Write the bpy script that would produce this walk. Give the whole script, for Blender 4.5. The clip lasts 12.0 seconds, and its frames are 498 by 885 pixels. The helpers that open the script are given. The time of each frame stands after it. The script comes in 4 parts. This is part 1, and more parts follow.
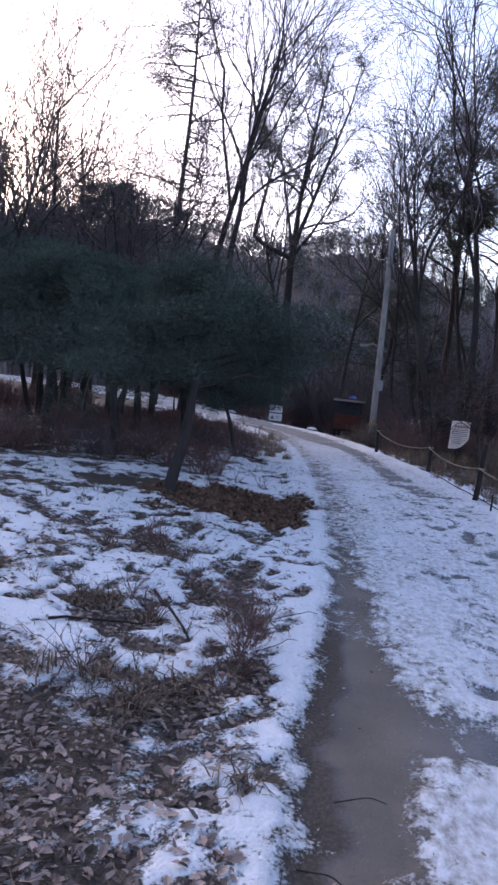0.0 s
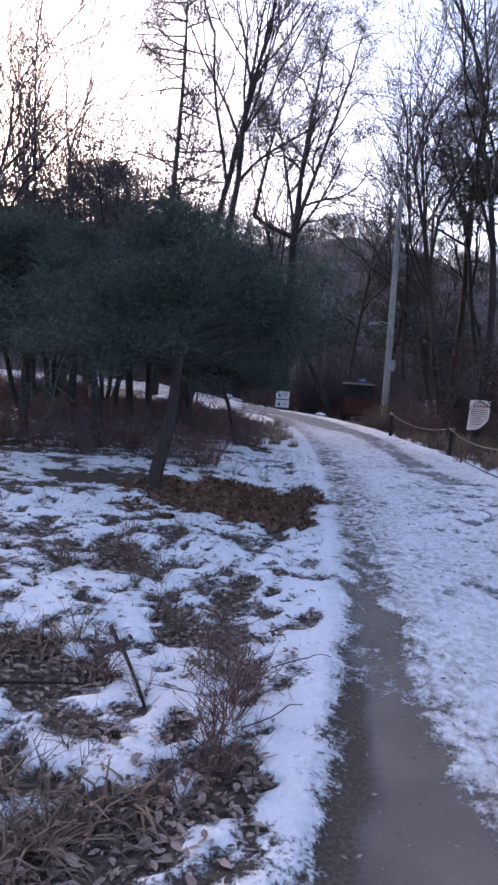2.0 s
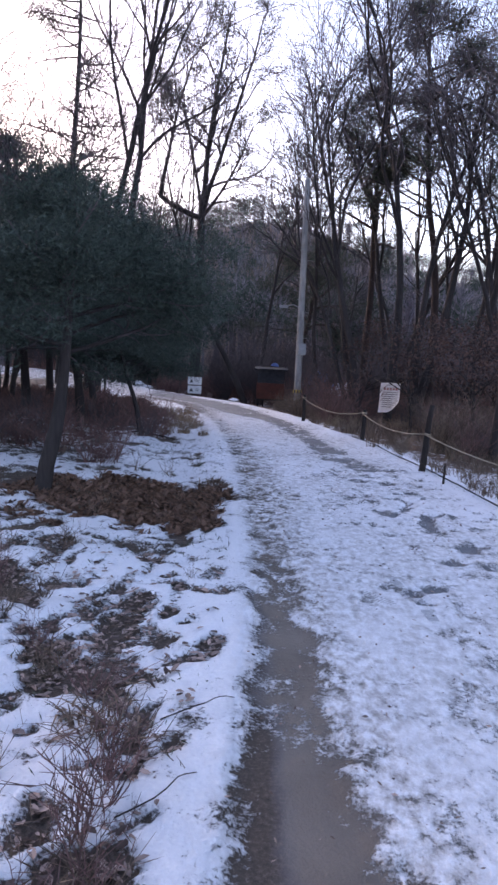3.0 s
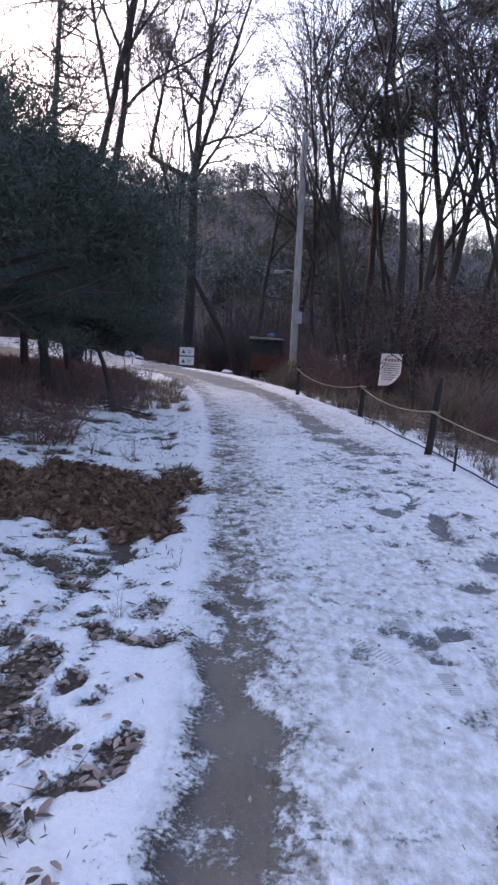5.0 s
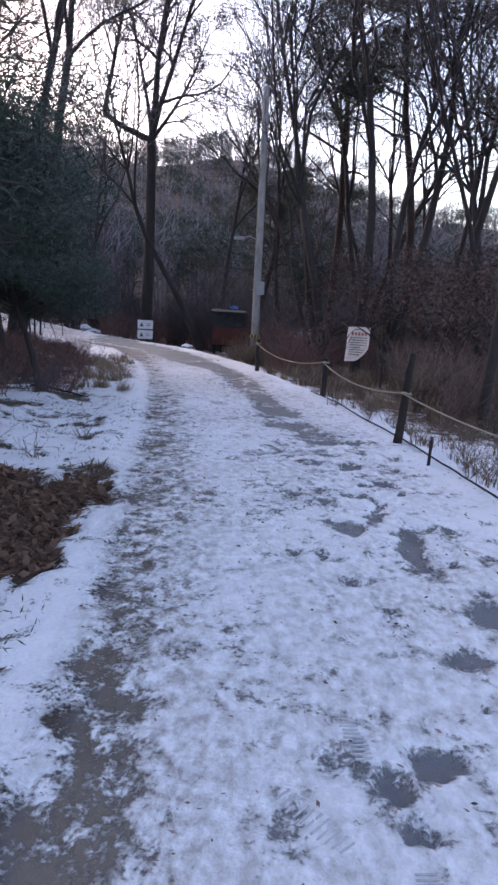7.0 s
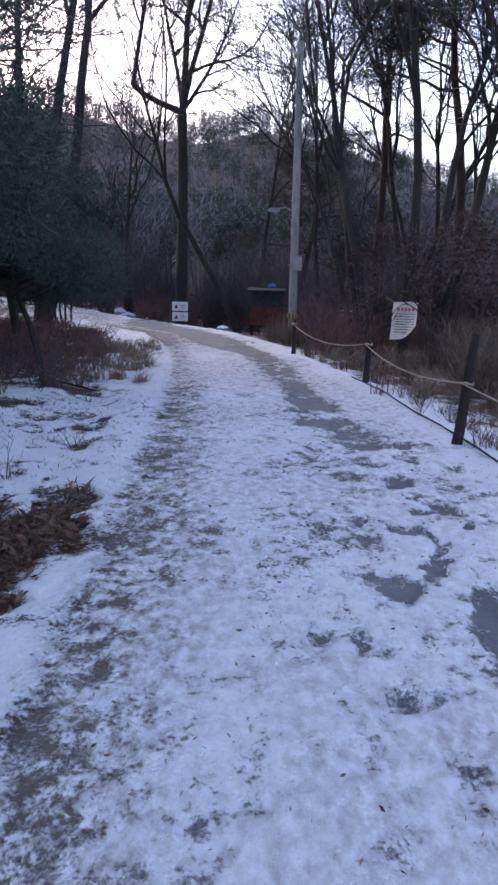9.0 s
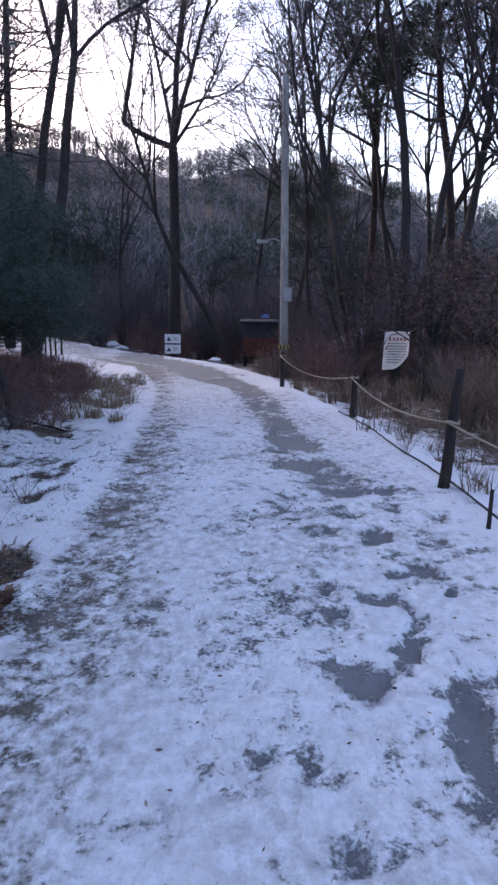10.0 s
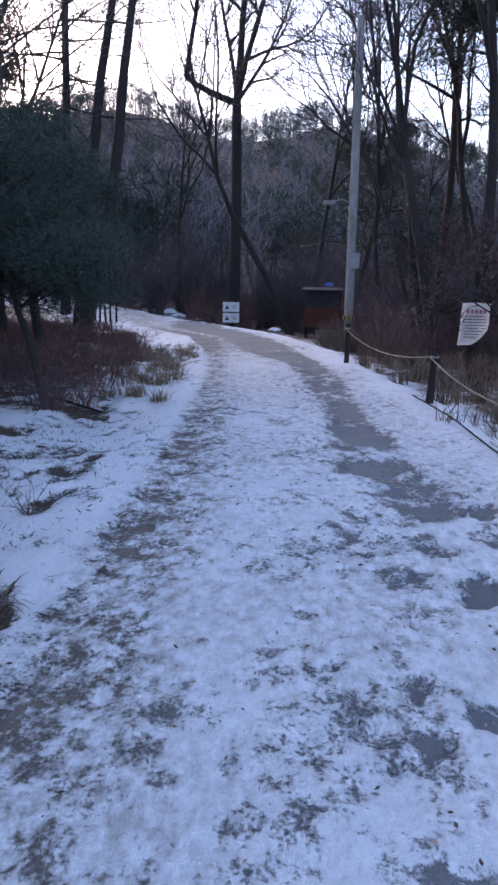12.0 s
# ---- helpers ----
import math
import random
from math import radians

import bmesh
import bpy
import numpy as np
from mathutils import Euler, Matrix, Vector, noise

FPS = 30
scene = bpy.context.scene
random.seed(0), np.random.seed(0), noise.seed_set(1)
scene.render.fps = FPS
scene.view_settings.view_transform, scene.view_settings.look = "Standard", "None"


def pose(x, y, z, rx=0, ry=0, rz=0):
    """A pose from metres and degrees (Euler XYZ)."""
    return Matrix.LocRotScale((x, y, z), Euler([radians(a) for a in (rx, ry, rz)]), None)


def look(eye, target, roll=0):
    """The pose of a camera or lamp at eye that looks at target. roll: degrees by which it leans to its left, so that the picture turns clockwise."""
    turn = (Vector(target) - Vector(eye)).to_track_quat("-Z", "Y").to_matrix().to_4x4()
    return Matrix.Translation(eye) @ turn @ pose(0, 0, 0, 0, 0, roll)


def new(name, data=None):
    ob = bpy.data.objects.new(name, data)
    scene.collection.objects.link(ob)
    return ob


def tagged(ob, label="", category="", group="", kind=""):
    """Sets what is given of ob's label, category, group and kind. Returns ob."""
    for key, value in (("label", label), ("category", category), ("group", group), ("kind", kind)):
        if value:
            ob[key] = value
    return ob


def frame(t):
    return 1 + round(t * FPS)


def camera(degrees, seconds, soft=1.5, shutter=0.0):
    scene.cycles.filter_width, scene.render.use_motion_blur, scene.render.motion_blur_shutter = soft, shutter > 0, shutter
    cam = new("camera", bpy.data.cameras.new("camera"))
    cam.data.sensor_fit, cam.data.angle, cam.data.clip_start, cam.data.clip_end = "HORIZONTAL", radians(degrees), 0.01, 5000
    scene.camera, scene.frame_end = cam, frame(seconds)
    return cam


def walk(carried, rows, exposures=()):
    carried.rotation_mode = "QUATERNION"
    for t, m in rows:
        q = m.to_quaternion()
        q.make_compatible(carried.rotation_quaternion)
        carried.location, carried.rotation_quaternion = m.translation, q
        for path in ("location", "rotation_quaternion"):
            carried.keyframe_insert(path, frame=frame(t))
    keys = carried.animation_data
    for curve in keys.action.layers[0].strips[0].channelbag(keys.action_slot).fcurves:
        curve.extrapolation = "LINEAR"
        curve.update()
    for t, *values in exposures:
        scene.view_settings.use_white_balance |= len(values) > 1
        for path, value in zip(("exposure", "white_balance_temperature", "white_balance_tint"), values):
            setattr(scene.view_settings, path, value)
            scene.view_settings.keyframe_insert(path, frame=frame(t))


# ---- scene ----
cam = camera(41.2, 12.0, soft=2.7)
METRES, EYE, TILT, LEAN, TURN = 7.7, 1.5, 0.0, 0.0, 8.2
ROWS = [
    (0.0, 0.0, 0.0, 0.0, 0.57, -5.8, -5.59),
    (0.5, 0.001, 0.0509, -0.0143, 3.3, -8.0, -5.02),
    (1.0, 0.0042, 0.0918, -0.0125, 1.81, -7.71, -5.95),
    (1.5, 0.0228, 0.1295, -0.0132, 3.87, -6.88, -3.94),
    (2.0, 0.0211, 0.1731, -0.0222, 1.23, -6.75, -3.65),
    (2.5, 0.0188, 0.2153, -0.0231, -1.23, -9.72, -4.26),
    (3.0, 0.041, 0.2538, -0.0224, -6.15, -7.59, -2.96),
    (5.0, 0.0912, 0.4155, -0.0322, -6.16, -10.01, -3.11),
    (5.5, 0.1043, 0.46, -0.0333, -10.5, -7.5, -3.25),
    (6.0, 0.1178, 0.4945, -0.036, -9.18, -8.28, -2.54),
    (6.5, 0.1409, 0.5381, -0.0365, -7.17, -14.71, -0.61),
    (7.0, 0.1531, 0.5777, -0.043, -8.75, -12.01, -3.38),
    (9.0, 0.1983, 0.7283, -0.0452, -5.2, -13.95, -1.45),
    (9.5, 0.2121, 0.7544, -0.0436, -6.76, -13.6, -1.19),
    (10.0, 0.2377, 0.7847, -0.0401, -5.3, -11.44, -0.51),
    (10.5, 0.2438, 0.8274, -0.0495, -4.19, -8.78, 1.62),
    (11.0, 0.2364, 0.8593, -0.0408, -3.34, -6.35, -1.38),
    (11.5, 0.2381, 0.8961, -0.0412, -1.94, -11.15, -1.13),
    (12.0, 0.2484, 0.9278, -0.0424, -0.07, -14.18, -1.06),
]
walk(cam, [(t, pose(0, 0, EYE, TILT, LEAN, TURN) @ pose(METRES * x, METRES * y, METRES * z, 90 + pitch, roll, yaw)) for t, x, y, z, yaw, pitch, roll in ROWS],
     [(0.0, 2.0, 6900, 31), (3.0, 2.34, 7300, 33), (6.0, 2.42, 7600, 31), (9.0, 2.26, 7100, 32), (12.0, 2.28, 6600, 28)])

# ---- world and light: dusk, sun just gone behind the wooded ridge ----
SUN_EL, SUN_ROT = radians(15.0), radians(-40.0)
world = bpy.data.worlds.new("dusk_sky")
scene.world = world
world.use_nodes = True
wn = world.node_tree.nodes
sky = wn.new("ShaderNodeTexSky")
sky.sky_type = "NISHITA"
sky.sun_disc = False
sky.sun_elevation, sky.sun_rotation = SUN_EL, SUN_ROT
sky.air_density, sky.dust_density, sky.ozone_density = 1.0, 1.35, 2.0
world.node_tree.links.new(sky.outputs[0], wn["Background"].inputs[0])
wn["Background"].inputs[1].default_value = 0.12

sun_data = bpy.data.lights.new("sun", "SUN")
sun_data.energy, sun_data.angle, sun_data.color = 0.5, radians(25), (1.0, 0.95, 0.9)
sun = new("sun", sun_data)
sun_dir = Vector((math.sin(SUN_ROT) * math.cos(SUN_EL), math.cos(SUN_ROT) * math.cos(SUN_EL), math.sin(SUN_EL)))
sun.matrix_world = look(sun_dir * 100, (0, 0, 0))


# ---- materials ----
def material(name):
    m = bpy.data.materials.new(name)
    m.use_nodes = True
    return m, m.node_tree.nodes, m.node_tree.links, m.node_tree.nodes["Principled BSDF"]


def link_noise(nodes, links, scale, detail=5.0, rough=0.6, stretch=(1, 1, 1), coords="Object"):
    tc, mp, nz = nodes.new("ShaderNodeTexCoord"), nodes.new("ShaderNodeMapping"), nodes.new("ShaderNodeTexNoise")
    mp.inputs["Scale"].default_value = stretch
    links.new(tc.outputs[coords], mp.inputs[0])
    links.new(mp.outputs[0], nz.inputs["Vector"])
    nz.inputs["Scale"].default_value, nz.inputs["Detail"].default_value, nz.inputs["Roughness"].default_value = scale, detail, rough
    return nz.outputs["Fac"]


def ramp(nodes, links, fac, stops):
    r = nodes.new("ShaderNodeValToRGB")
    els = r.color_ramp.elements
    while len(els) < len(stops):
        els.new(0.5)
    for e, (p, c) in zip(els, stops):
        e.position, e.color = p, (*c, 1)
    links.new(fac, r.inputs[0])
    return r.outputs[0]


def mixed(nodes, links, fac, a, b):
    n = nodes.new("ShaderNodeMix")
    n.data_type = "RGBA"
    for sock, v in ((n.inputs[0], fac), (n.inputs[6], a), (n.inputs[7], b)):
        if isinstance(v, (int, float)):
            sock.default_value = v
        elif isinstance(v, tuple):
            sock.default_value = (*v, 1)
        else:
            links.new(v, sock)
    return n.outputs[2]


def calc(nodes, links, op, a, b=0.0, c=0.0, clamp=False):
    n = nodes.new("ShaderNodeMath")
    n.operation, n.use_clamp = op, clamp
    for sock, v in zip(n.inputs, (a, b, c)):
        if isinstance(v, (int, float)):
            sock.default_value = v
        else:
            links.new(v, sock)
    return n.outputs[0]


def bumped(nodes, links, bsdf, height, strength, distance):
    b = nodes.new("ShaderNodeBump")
    b.inputs["Strength"].default_value, b.inputs["Distance"].default_value = strength, distance
    links.new(height, b.inputs["Height"])
    links.new(b.outputs[0], bsdf.inputs["Normal"])


def grainy(name, dark, light, scale, rough=0.9, stretch=(1, 1, 1), bump=0.4, distance=0.01, island=False, coords="Object", metal=0.0, tall=0.0):
    """A surface with two scales of variation: fine grain and broad stains."""
    m, nodes, links, bsdf = material(name)
    fine = link_noise(nodes, links, scale, 6, 0.65, stretch, coords)
    broad = link_noise(nodes, links, scale * 0.13, 3, 0.5, stretch, coords)
    f = calc(nodes, links, "ADD", calc(nodes, links, "MULTIPLY", fine, 0.6), calc(nodes, links, "MULTIPLY", broad, 0.4))
    if island:
        g = nodes.new("ShaderNodeNewGeometry")
        f = calc(nodes, links, "ADD", calc(nodes, links, "MULTIPLY", f, 0.55), calc(nodes, links, "MULTIPLY", g.outputs["Random Per Island"], 0.45))
    links.new(ramp(nodes, links, f, [(0.3, dark), (0.7, light)]), bsdf.inputs["Base Color"])
    bsdf.inputs["Roughness"].default_value, bsdf.inputs["Metallic"].default_value = rough, metal
    bsdf.inputs["Specular IOR Level"].default_value = 0.25
    if bump:
        bumped(nodes, links, bsdf, fine, bump, distance)
    return m


M_BARK = grainy("bark_grey_brown", (0.017, 0.014, 0.0138), (0.06, 0.05, 0.048), 9, stretch=(3, 3, 0.5), bump=0.8, distance=0.03)
M_BARK_PINE = grainy("bark_red_pine", (0.022, 0.015, 0.0135), (0.07, 0.046, 0.039), 8, stretch=(2, 2, 0.6), bump=0.8, distance=0.03)
M_TWIG = grainy("twig_bark", (0.045, 0.037, 0.039), (0.135, 0.11, 0.112), 6, bump=0)
M_TWIG_RED = grainy("reddish_shrub_twig", (0.07, 0.042, 0.039), (0.235, 0.13, 0.116), 6, bump=0, island=True)
M_TWIG_DRY = grainy("dry_bramble_stem", (0.06, 0.045, 0.035), (0.22, 0.16, 0.12), 8, bump=0, island=True)
M_NEEDLE = grainy("dark_pine_needles", (0.02, 0.031, 0.026), (0.06, 0.087, 0.067), 1.5, rough=0.7, bump=0, island=True)
M_NEEDLE_DULL = grainy("dull_winter_needles", (0.03, 0.034, 0.026), (0.085, 0.09, 0.06), 1.5, rough=0.7, bump=0, island=True)
M_STRAW = grainy("dry_grass", (0.14, 0.098, 0.066), (0.34, 0.25, 0.18), 5, bump=0, island=True)
M_STRAW_DARK = grainy("dull_dry_grass", (0.065, 0.045, 0.034), (0.23, 0.158, 0.115), 5, bump=0, island=True)
M_LEAF = grainy("fallen_leaves", (0.075, 0.053, 0.046), (0.43, 0.315, 0.268), 12, bump=0, island=True)
M_PINESTRAW = grainy("pine_straw", (0.07, 0.04, 0.028), (0.26, 0.145, 0.095), 5, bump=0, island=True)
M_LEAF_GREEN = grainy("frosted_green_weeds", (0.03, 0.045, 0.03), (0.1, 0.13, 0.09), 12, bump=0, island=True)
M_LEAF_WITHERED = grainy("withered_oak_leaves", (0.038, 0.024, 0.022), (0.14, 0.082, 0.07), 9, bump=0, island=True)
M_LEAF_PATCH = grainy("red_brown_leaves", (0.045, 0.026, 0.019), (0.21, 0.12, 0.085), 9, bump=0, island=True)
# far wood: distance haze mixed into the base colour, paler and mauver than near twigs
M_WOODS_HAZE = grainy("hazed_far_wood", (0.115, 0.1, 0.111), (0.24, 0.207, 0.224), 0.4, bump=0, island=True)
M_FARPINE = grainy("far_pine_wood", (0.03, 0.043, 0.036), (0.07, 0.088, 0.068), 0.4, bump=0, island=True)
M_CONCRETE = grainy("weathered_concrete", (0.15, 0.14, 0.135), (0.36, 0.345, 0.335), 14, stretch=(1, 1, 0.25), bump=0.3, distance=0.004)
M_POST = grainy("dark_stained_timber", (0.011, 0.0085, 0.008), (0.036, 0.027, 0.024), 16, stretch=(3, 3, 0.4), bump=0.6, distance=0.004)
M_ROPE = grainy("hemp_rope", (0.2, 0.155, 0.105), (0.42, 0.35, 0.26), 60, bump=0.8, distance=0.004)
M_CABLE = grainy("black_cable", (0.02, 0.02, 0.022), (0.05, 0.05, 0.055), 20, rough=0.95, bump=0)
M_WHITE = grainy("white_painted_board", (0.62, 0.62, 0.64), (0.85, 0.85, 0.86), 10, rough=0.5, bump=0.1)
M_CLOTH = grainy("white_banner_cloth", (0.66, 0.66, 0.68), (0.86, 0.86, 0.88), 6, rough=0.8, bump=0.2)
M_INK = grainy("dark_ink", (0.03, 0.03, 0.035), (0.08, 0.08, 0.09), 20, bump=0)
M_INK_RED = grainy("faded_red_ink", (0.35, 0.12, 0.12), (0.5, 0.2, 0.19), 20, bump=0)
M_STEEL = grainy("galvanised_steel", (0.16, 0.16, 0.165), (0.3, 0.3, 0.31), 20, rough=0.55, bump=0.1, metal=0.3)
M_REDBROWN = grainy("red_brown_paint", (0.065, 0.02, 0.014), (0.15, 0.04, 0.026), 6, rough=0.6, bump=0.3)
M_ROOF_AND_SHADE = grainy("dark_felt_and_shade", (0.02, 0.02, 0.024), (0.06, 0.06, 0.065), 6, bump=0.3)
M_TARP = grainy("blue_tarpaulin", (0.05, 0.1, 0.3), (0.16, 0.25, 0.55), 4, rough=0.45, bump=0.3, distance=0.02)
M_TARP_PALE = grainy("pale_tarpaulin", (0.45, 0.5, 0.6), (0.7, 0.75, 0.82), 4, rough=0.45, bump=0.3, distance=0.02)
M_YELLOW = grainy("yellow_hazard_paint", (0.42, 0.3, 0.05), (0.62, 0.46, 0.1), 20, rough=0.5, bump=0.1)
M_STONE = grainy("field_stone", (0.14, 0.13, 0.13), (0.36, 0.34, 0.33), 7, bump=0.7, distance=0.02)


def ground_material():
    """Snow over earth, leaf litter and worn paving; the plan's cover is stored on the sheet, fine edges come from noise."""
    m, nodes, links, bsdf = material("snowy_ground")

    def stored(key):
        a = nodes.new("ShaderNodeAttribute")
        a.attribute_name = key
        return a.outputs["Fac"]

    snow, pave, dirt, straw = stored("snow"), stored("pave"), stored("dirt"), stored("straw")
    n_mid, n_fine = link_noise(nodes, links, 6.5, 7, 0.66), link_noise(nodes, links, 55, 5, 0.65)
    n_grit = link_noise(nodes, links, 260, 3, 0.7)
    n_broad = link_noise(nodes, links, 1.7, 4, 0.55)
    n_crust = link_noise(nodes, links, 17, 6, 0.7, (1.0, 0.7, 1.0))
    rough_edge = calc(nodes, links, "ADD", calc(nodes, links, "MULTIPLY", calc(nodes, links, "SUBTRACT", n_mid, 0.5), 2.2), calc(nodes, links, "MULTIPLY", calc(nodes, links, "SUBTRACT", n_fine, 0.5), 1.5))
    crust = calc(nodes, links, "MULTIPLY", pave, calc(nodes, links, "MULTIPLY", calc(nodes, links, "SUBTRACT", n_crust, 0.51), 1.15))
    cover = calc(nodes, links, "ADD", calc(nodes, links, "ADD", snow, rough_edge), crust)
    gain = calc(nodes, links, "MULTIPLY_ADD", pave, -0.5, 3.6)
    cover = calc(nodes, links, "MULTIPLY_ADD", calc(nodes, links, "SUBTRACT", cover, 0.5), gain, 0.5, clamp=True)
    # snow, dirtied by feet where stored
    trodden = calc(nodes, links, "MULTIPLY", dirt, calc(nodes, links, "MULTIPLY_ADD", calc(nodes, links, "SUBTRACT", n_crust, 0.5), -4.2, 0.5, clamp=True))
    clean = ramp(nodes, links, n_fine, [(0.25, (0.74, 0.76, 0.8)), (0.7, (0.86, 0.87, 0.89))])
    dirty = ramp(nodes, links, n_mid, [(0.22, (0.3, 0.285, 0.275)), (0.5, (0.5, 0.49, 0.49)), (0.78, (0.7, 0.7, 0.71))])
    brown = ramp(nodes, links, n_crust, [(0.3, (0.2, 0.17, 0.145)), (0.68, (0.48, 0.435, 0.4))])
    dirty = mixed(nodes, links, calc(nodes, links, "MULTIPLY", calc(nodes, links, "MULTIPLY", straw, pave), 0.75), dirty, brown)
    snow_c = mixed(nodes, links, trodden, clean, dirty)
    # earth
    earth = ramp(nodes, links, calc(nodes, links, "ADD", calc(nodes, links, "MULTIPLY", n_fine, 0.6), calc(nodes, links, "MULTIPLY", n_grit, 0.4)), [(0.32, (0.028, 0.022, 0.018)), (0.5, (0.07, 0.053, 0.042)), (0.68, (0.17, 0.13, 0.105))])
    hay = ramp(nodes, links, n_fine, [(0.3, (0.04, 0.024, 0.018)), (0.52, (0.11, 0.062, 0.042)), (0.7, (0.24, 0.14, 0.095))])
    paved = ramp(nodes, links, calc(nodes, links, "ADD", calc(nodes, links, "MULTIPLY", n_broad, 0.6), calc(nodes, links, "MULTIPLY", n_grit, 0.4)), [(0.33, (0.105, 0.086, 0.07)), (0.66, (0.215, 0.18, 0.15))])
    asphalt = ramp(nodes, links, calc(nodes, links, "ADD", calc(nodes, links, "MULTIPLY", n_broad, 0.5), calc(nodes, links, "MULTIPLY", n_grit, 0.5)), [(0.33, (0.11, 0.112, 0.117)), (0.66, (0.215, 0.218, 0.225))])
    under = mixed(nodes, links, pave, mixed(nodes, links, straw, earth, hay), mixed(nodes, links, straw, asphalt, paved))
    links.new(mixed(nodes, links, cover, under, snow_c), bsdf.inputs["Base Color"])
    r = calc(nodes, links, "MULTIPLY_ADD", cover, 0.1, 0.75)
    r = calc(nodes, links, "SUBTRACT", r, calc(nodes, links, "MULTIPLY", calc(nodes, links, "MULTIPLY", pave, calc(nodes, links, "SUBTRACT", 1.0, cover)), 0.12))
    links.new(r, bsdf.inputs["Roughness"])
    bsdf.inputs["Specular IOR Level"].default_value = 0.3
    height = calc(nodes, links, "ADD", calc(nodes, links, "MULTIPLY", cover, 0.8), calc(nodes, links, "ADD", calc(nodes, links, "ADD", calc(nodes, links, "MULTIPLY", n_fine, 0.45), calc(nodes, links, "MULTIPLY", n_mid, 1.0)), calc(nodes, links, "MULTIPLY", calc(nodes, links, "MULTIPLY", n_crust, cover), 1.2)))
    bumped(nodes, links, bsdf, height, 0.75, 0.045)
    return m


M_GROUND = ground_material()


# ---- plan of the path and lie of the land ----
def along(y, ys, xs):
    return np.interp(y, ys, xs)


def strip_left(y):
    return along(y, [0, 4, 5.4, 7.5, 9, 11.5, 14, 16, 18, 22, 26, 30, 33, 36], [-0.1, -0.03, 0.0, -0.08, -0.22, -0.42, -0.73, -1.0, -1.27, -2.2, -3.5, -6.5, -13, -30])


def strip_right(y):
    return along(y, [0, 2.4, 3.3, 4.1, 5.5, 6.2, 8, 9, 10.5, 12.4, 14, 15.8, 18, 22, 26, 30], [0.35, 0.36, 0.55, 0.43, 0.33, 0.27, 0.16, 0.12, 0.0, -0.14, -0.32, -0.62, -1.0, -1.8, -3.0, -6.0])


def edge_right(y):
    return along(y, [0, 8.5, 11, 12, 15.5, 19.7, 22.5, 25.4, 28, 31, 33, 36, 40, 44], [2.6, 2.55, 2.42, 2.3, 1.9, 0.95, 0.5, -0.45, -1.35, -3.0, -4.5, -12, -25, -60])


def grey_left(y):
    return along(y, [8, 10.3, 12.6, 15, 19.3, 22, 26, 30], [1.38, 1.45, 0.98, 0.72, 0.06, -1.2, -2.4, -5])


def grey_right(y):
    return along(y, [8, 10.3, 12.6, 15, 19.3, 22, 26, 30], [1.75, 1.8, 1.46, 1.08, 0.6, -0.2, -1.2, -3.5])


def smooth(a, b, v):
    t = np.clip((v - a) / (b - a), 0, 1)
    return t * t * (3 - 2 * t)


_perm = np.random.RandomState(7).rand(256, 256)


def value_noise(x, y):
    xi, yi = np.floor(x).astype(int), np.floor(y).astype(int)
    fx, fy = x - xi, y - yi
    fx, fy = fx * fx * (3 - 2 * fx), fy * fy * (3 - 2 * fy)
    a, b = _perm[xi % 256, yi % 256], _perm[(xi + 1) % 256, yi % 256]
    c, d = _perm[xi % 256, (yi + 1) % 256], _perm[(xi + 1) % 256, (yi + 1) % 256]
    return (a * (1 - fx) + b * fx) * (1 - fy) + (c * (1 - fx) + d * fx) * fy


def fbm(x, y, octaves=4):
    total, amp, norm = 0, 1, 0
    for i in range(octaves):
        total = total + amp * value_noise(x * 2 ** i + 17.3 * i, y * 2 ** i + 5.1 * i)
        norm, amp = norm + amp, amp * 0.55
    return total / norm


def land(x, y):
    """Height of the bare land at arrays x, y."""
    x, y = np.asarray(x, float), np.asarray(y, float)
    z = -0.22 - 0.02 * np.clip(y - 10, 0, 28)
    right = edge_right(y)
    z = z - 0.16 * smooth(0.05, 0.7, x - right) - 0.35 * smooth(0.7, 5, x - right)
    z = z + 0.85 * smooth(26, 38, y) * smooth(-3, -11, x)
    left = strip_left(y) - x
    z = z + 0.1 * smooth(0.9, 4.0, left) - 0.05 * smooth(0.15, 0.7, left) * (1 - smooth(1.0, 1.6, left))
    bumps = smooth(0.1, 0.8, left) + smooth(0.0, 0.6, x - right)
    z = z + bumps * 0.13 * (fbm(x * 1.3, y * 1.3) - 0.5) + bumps * 0.5 * (fbm(x * 0.13, y * 0.13, 2) - 0.5) * smooth(3, 20, left + (x - right) * (x > right))
    # wooded hills all round, highest ahead
    ridge = 35 + 9 * np.exp(-((x + 62) / 24) ** 2) + 5 * np.exp(-((x + 2) / 16) ** 2) - 10 * smooth(10, 45, x) + 7 * smooth(90, 200, x) + 6 * (fbm(x * 0.02, y * 0.02, 3) - 0.5)
    z = z + ridge * smooth(52, 215, y) + 26 * smooth(40, 190, np.abs(x)) * (1 - smooth(60, 215, y)) + 22 * smooth(40, 200, -y)
    return z


def blob(x, y, cx, cy, rx, ry, turn=0.0):
    c, s = math.cos(turn), math.sin(turn)
    u, v = (x - cx) * c + (y - cy) * s, -(x - cx) * s + (y - cy) * c
    return 1 - smooth(0.5, 1.25, np.sqrt((u / rx) ** 2 + (v / ry) ** 2))


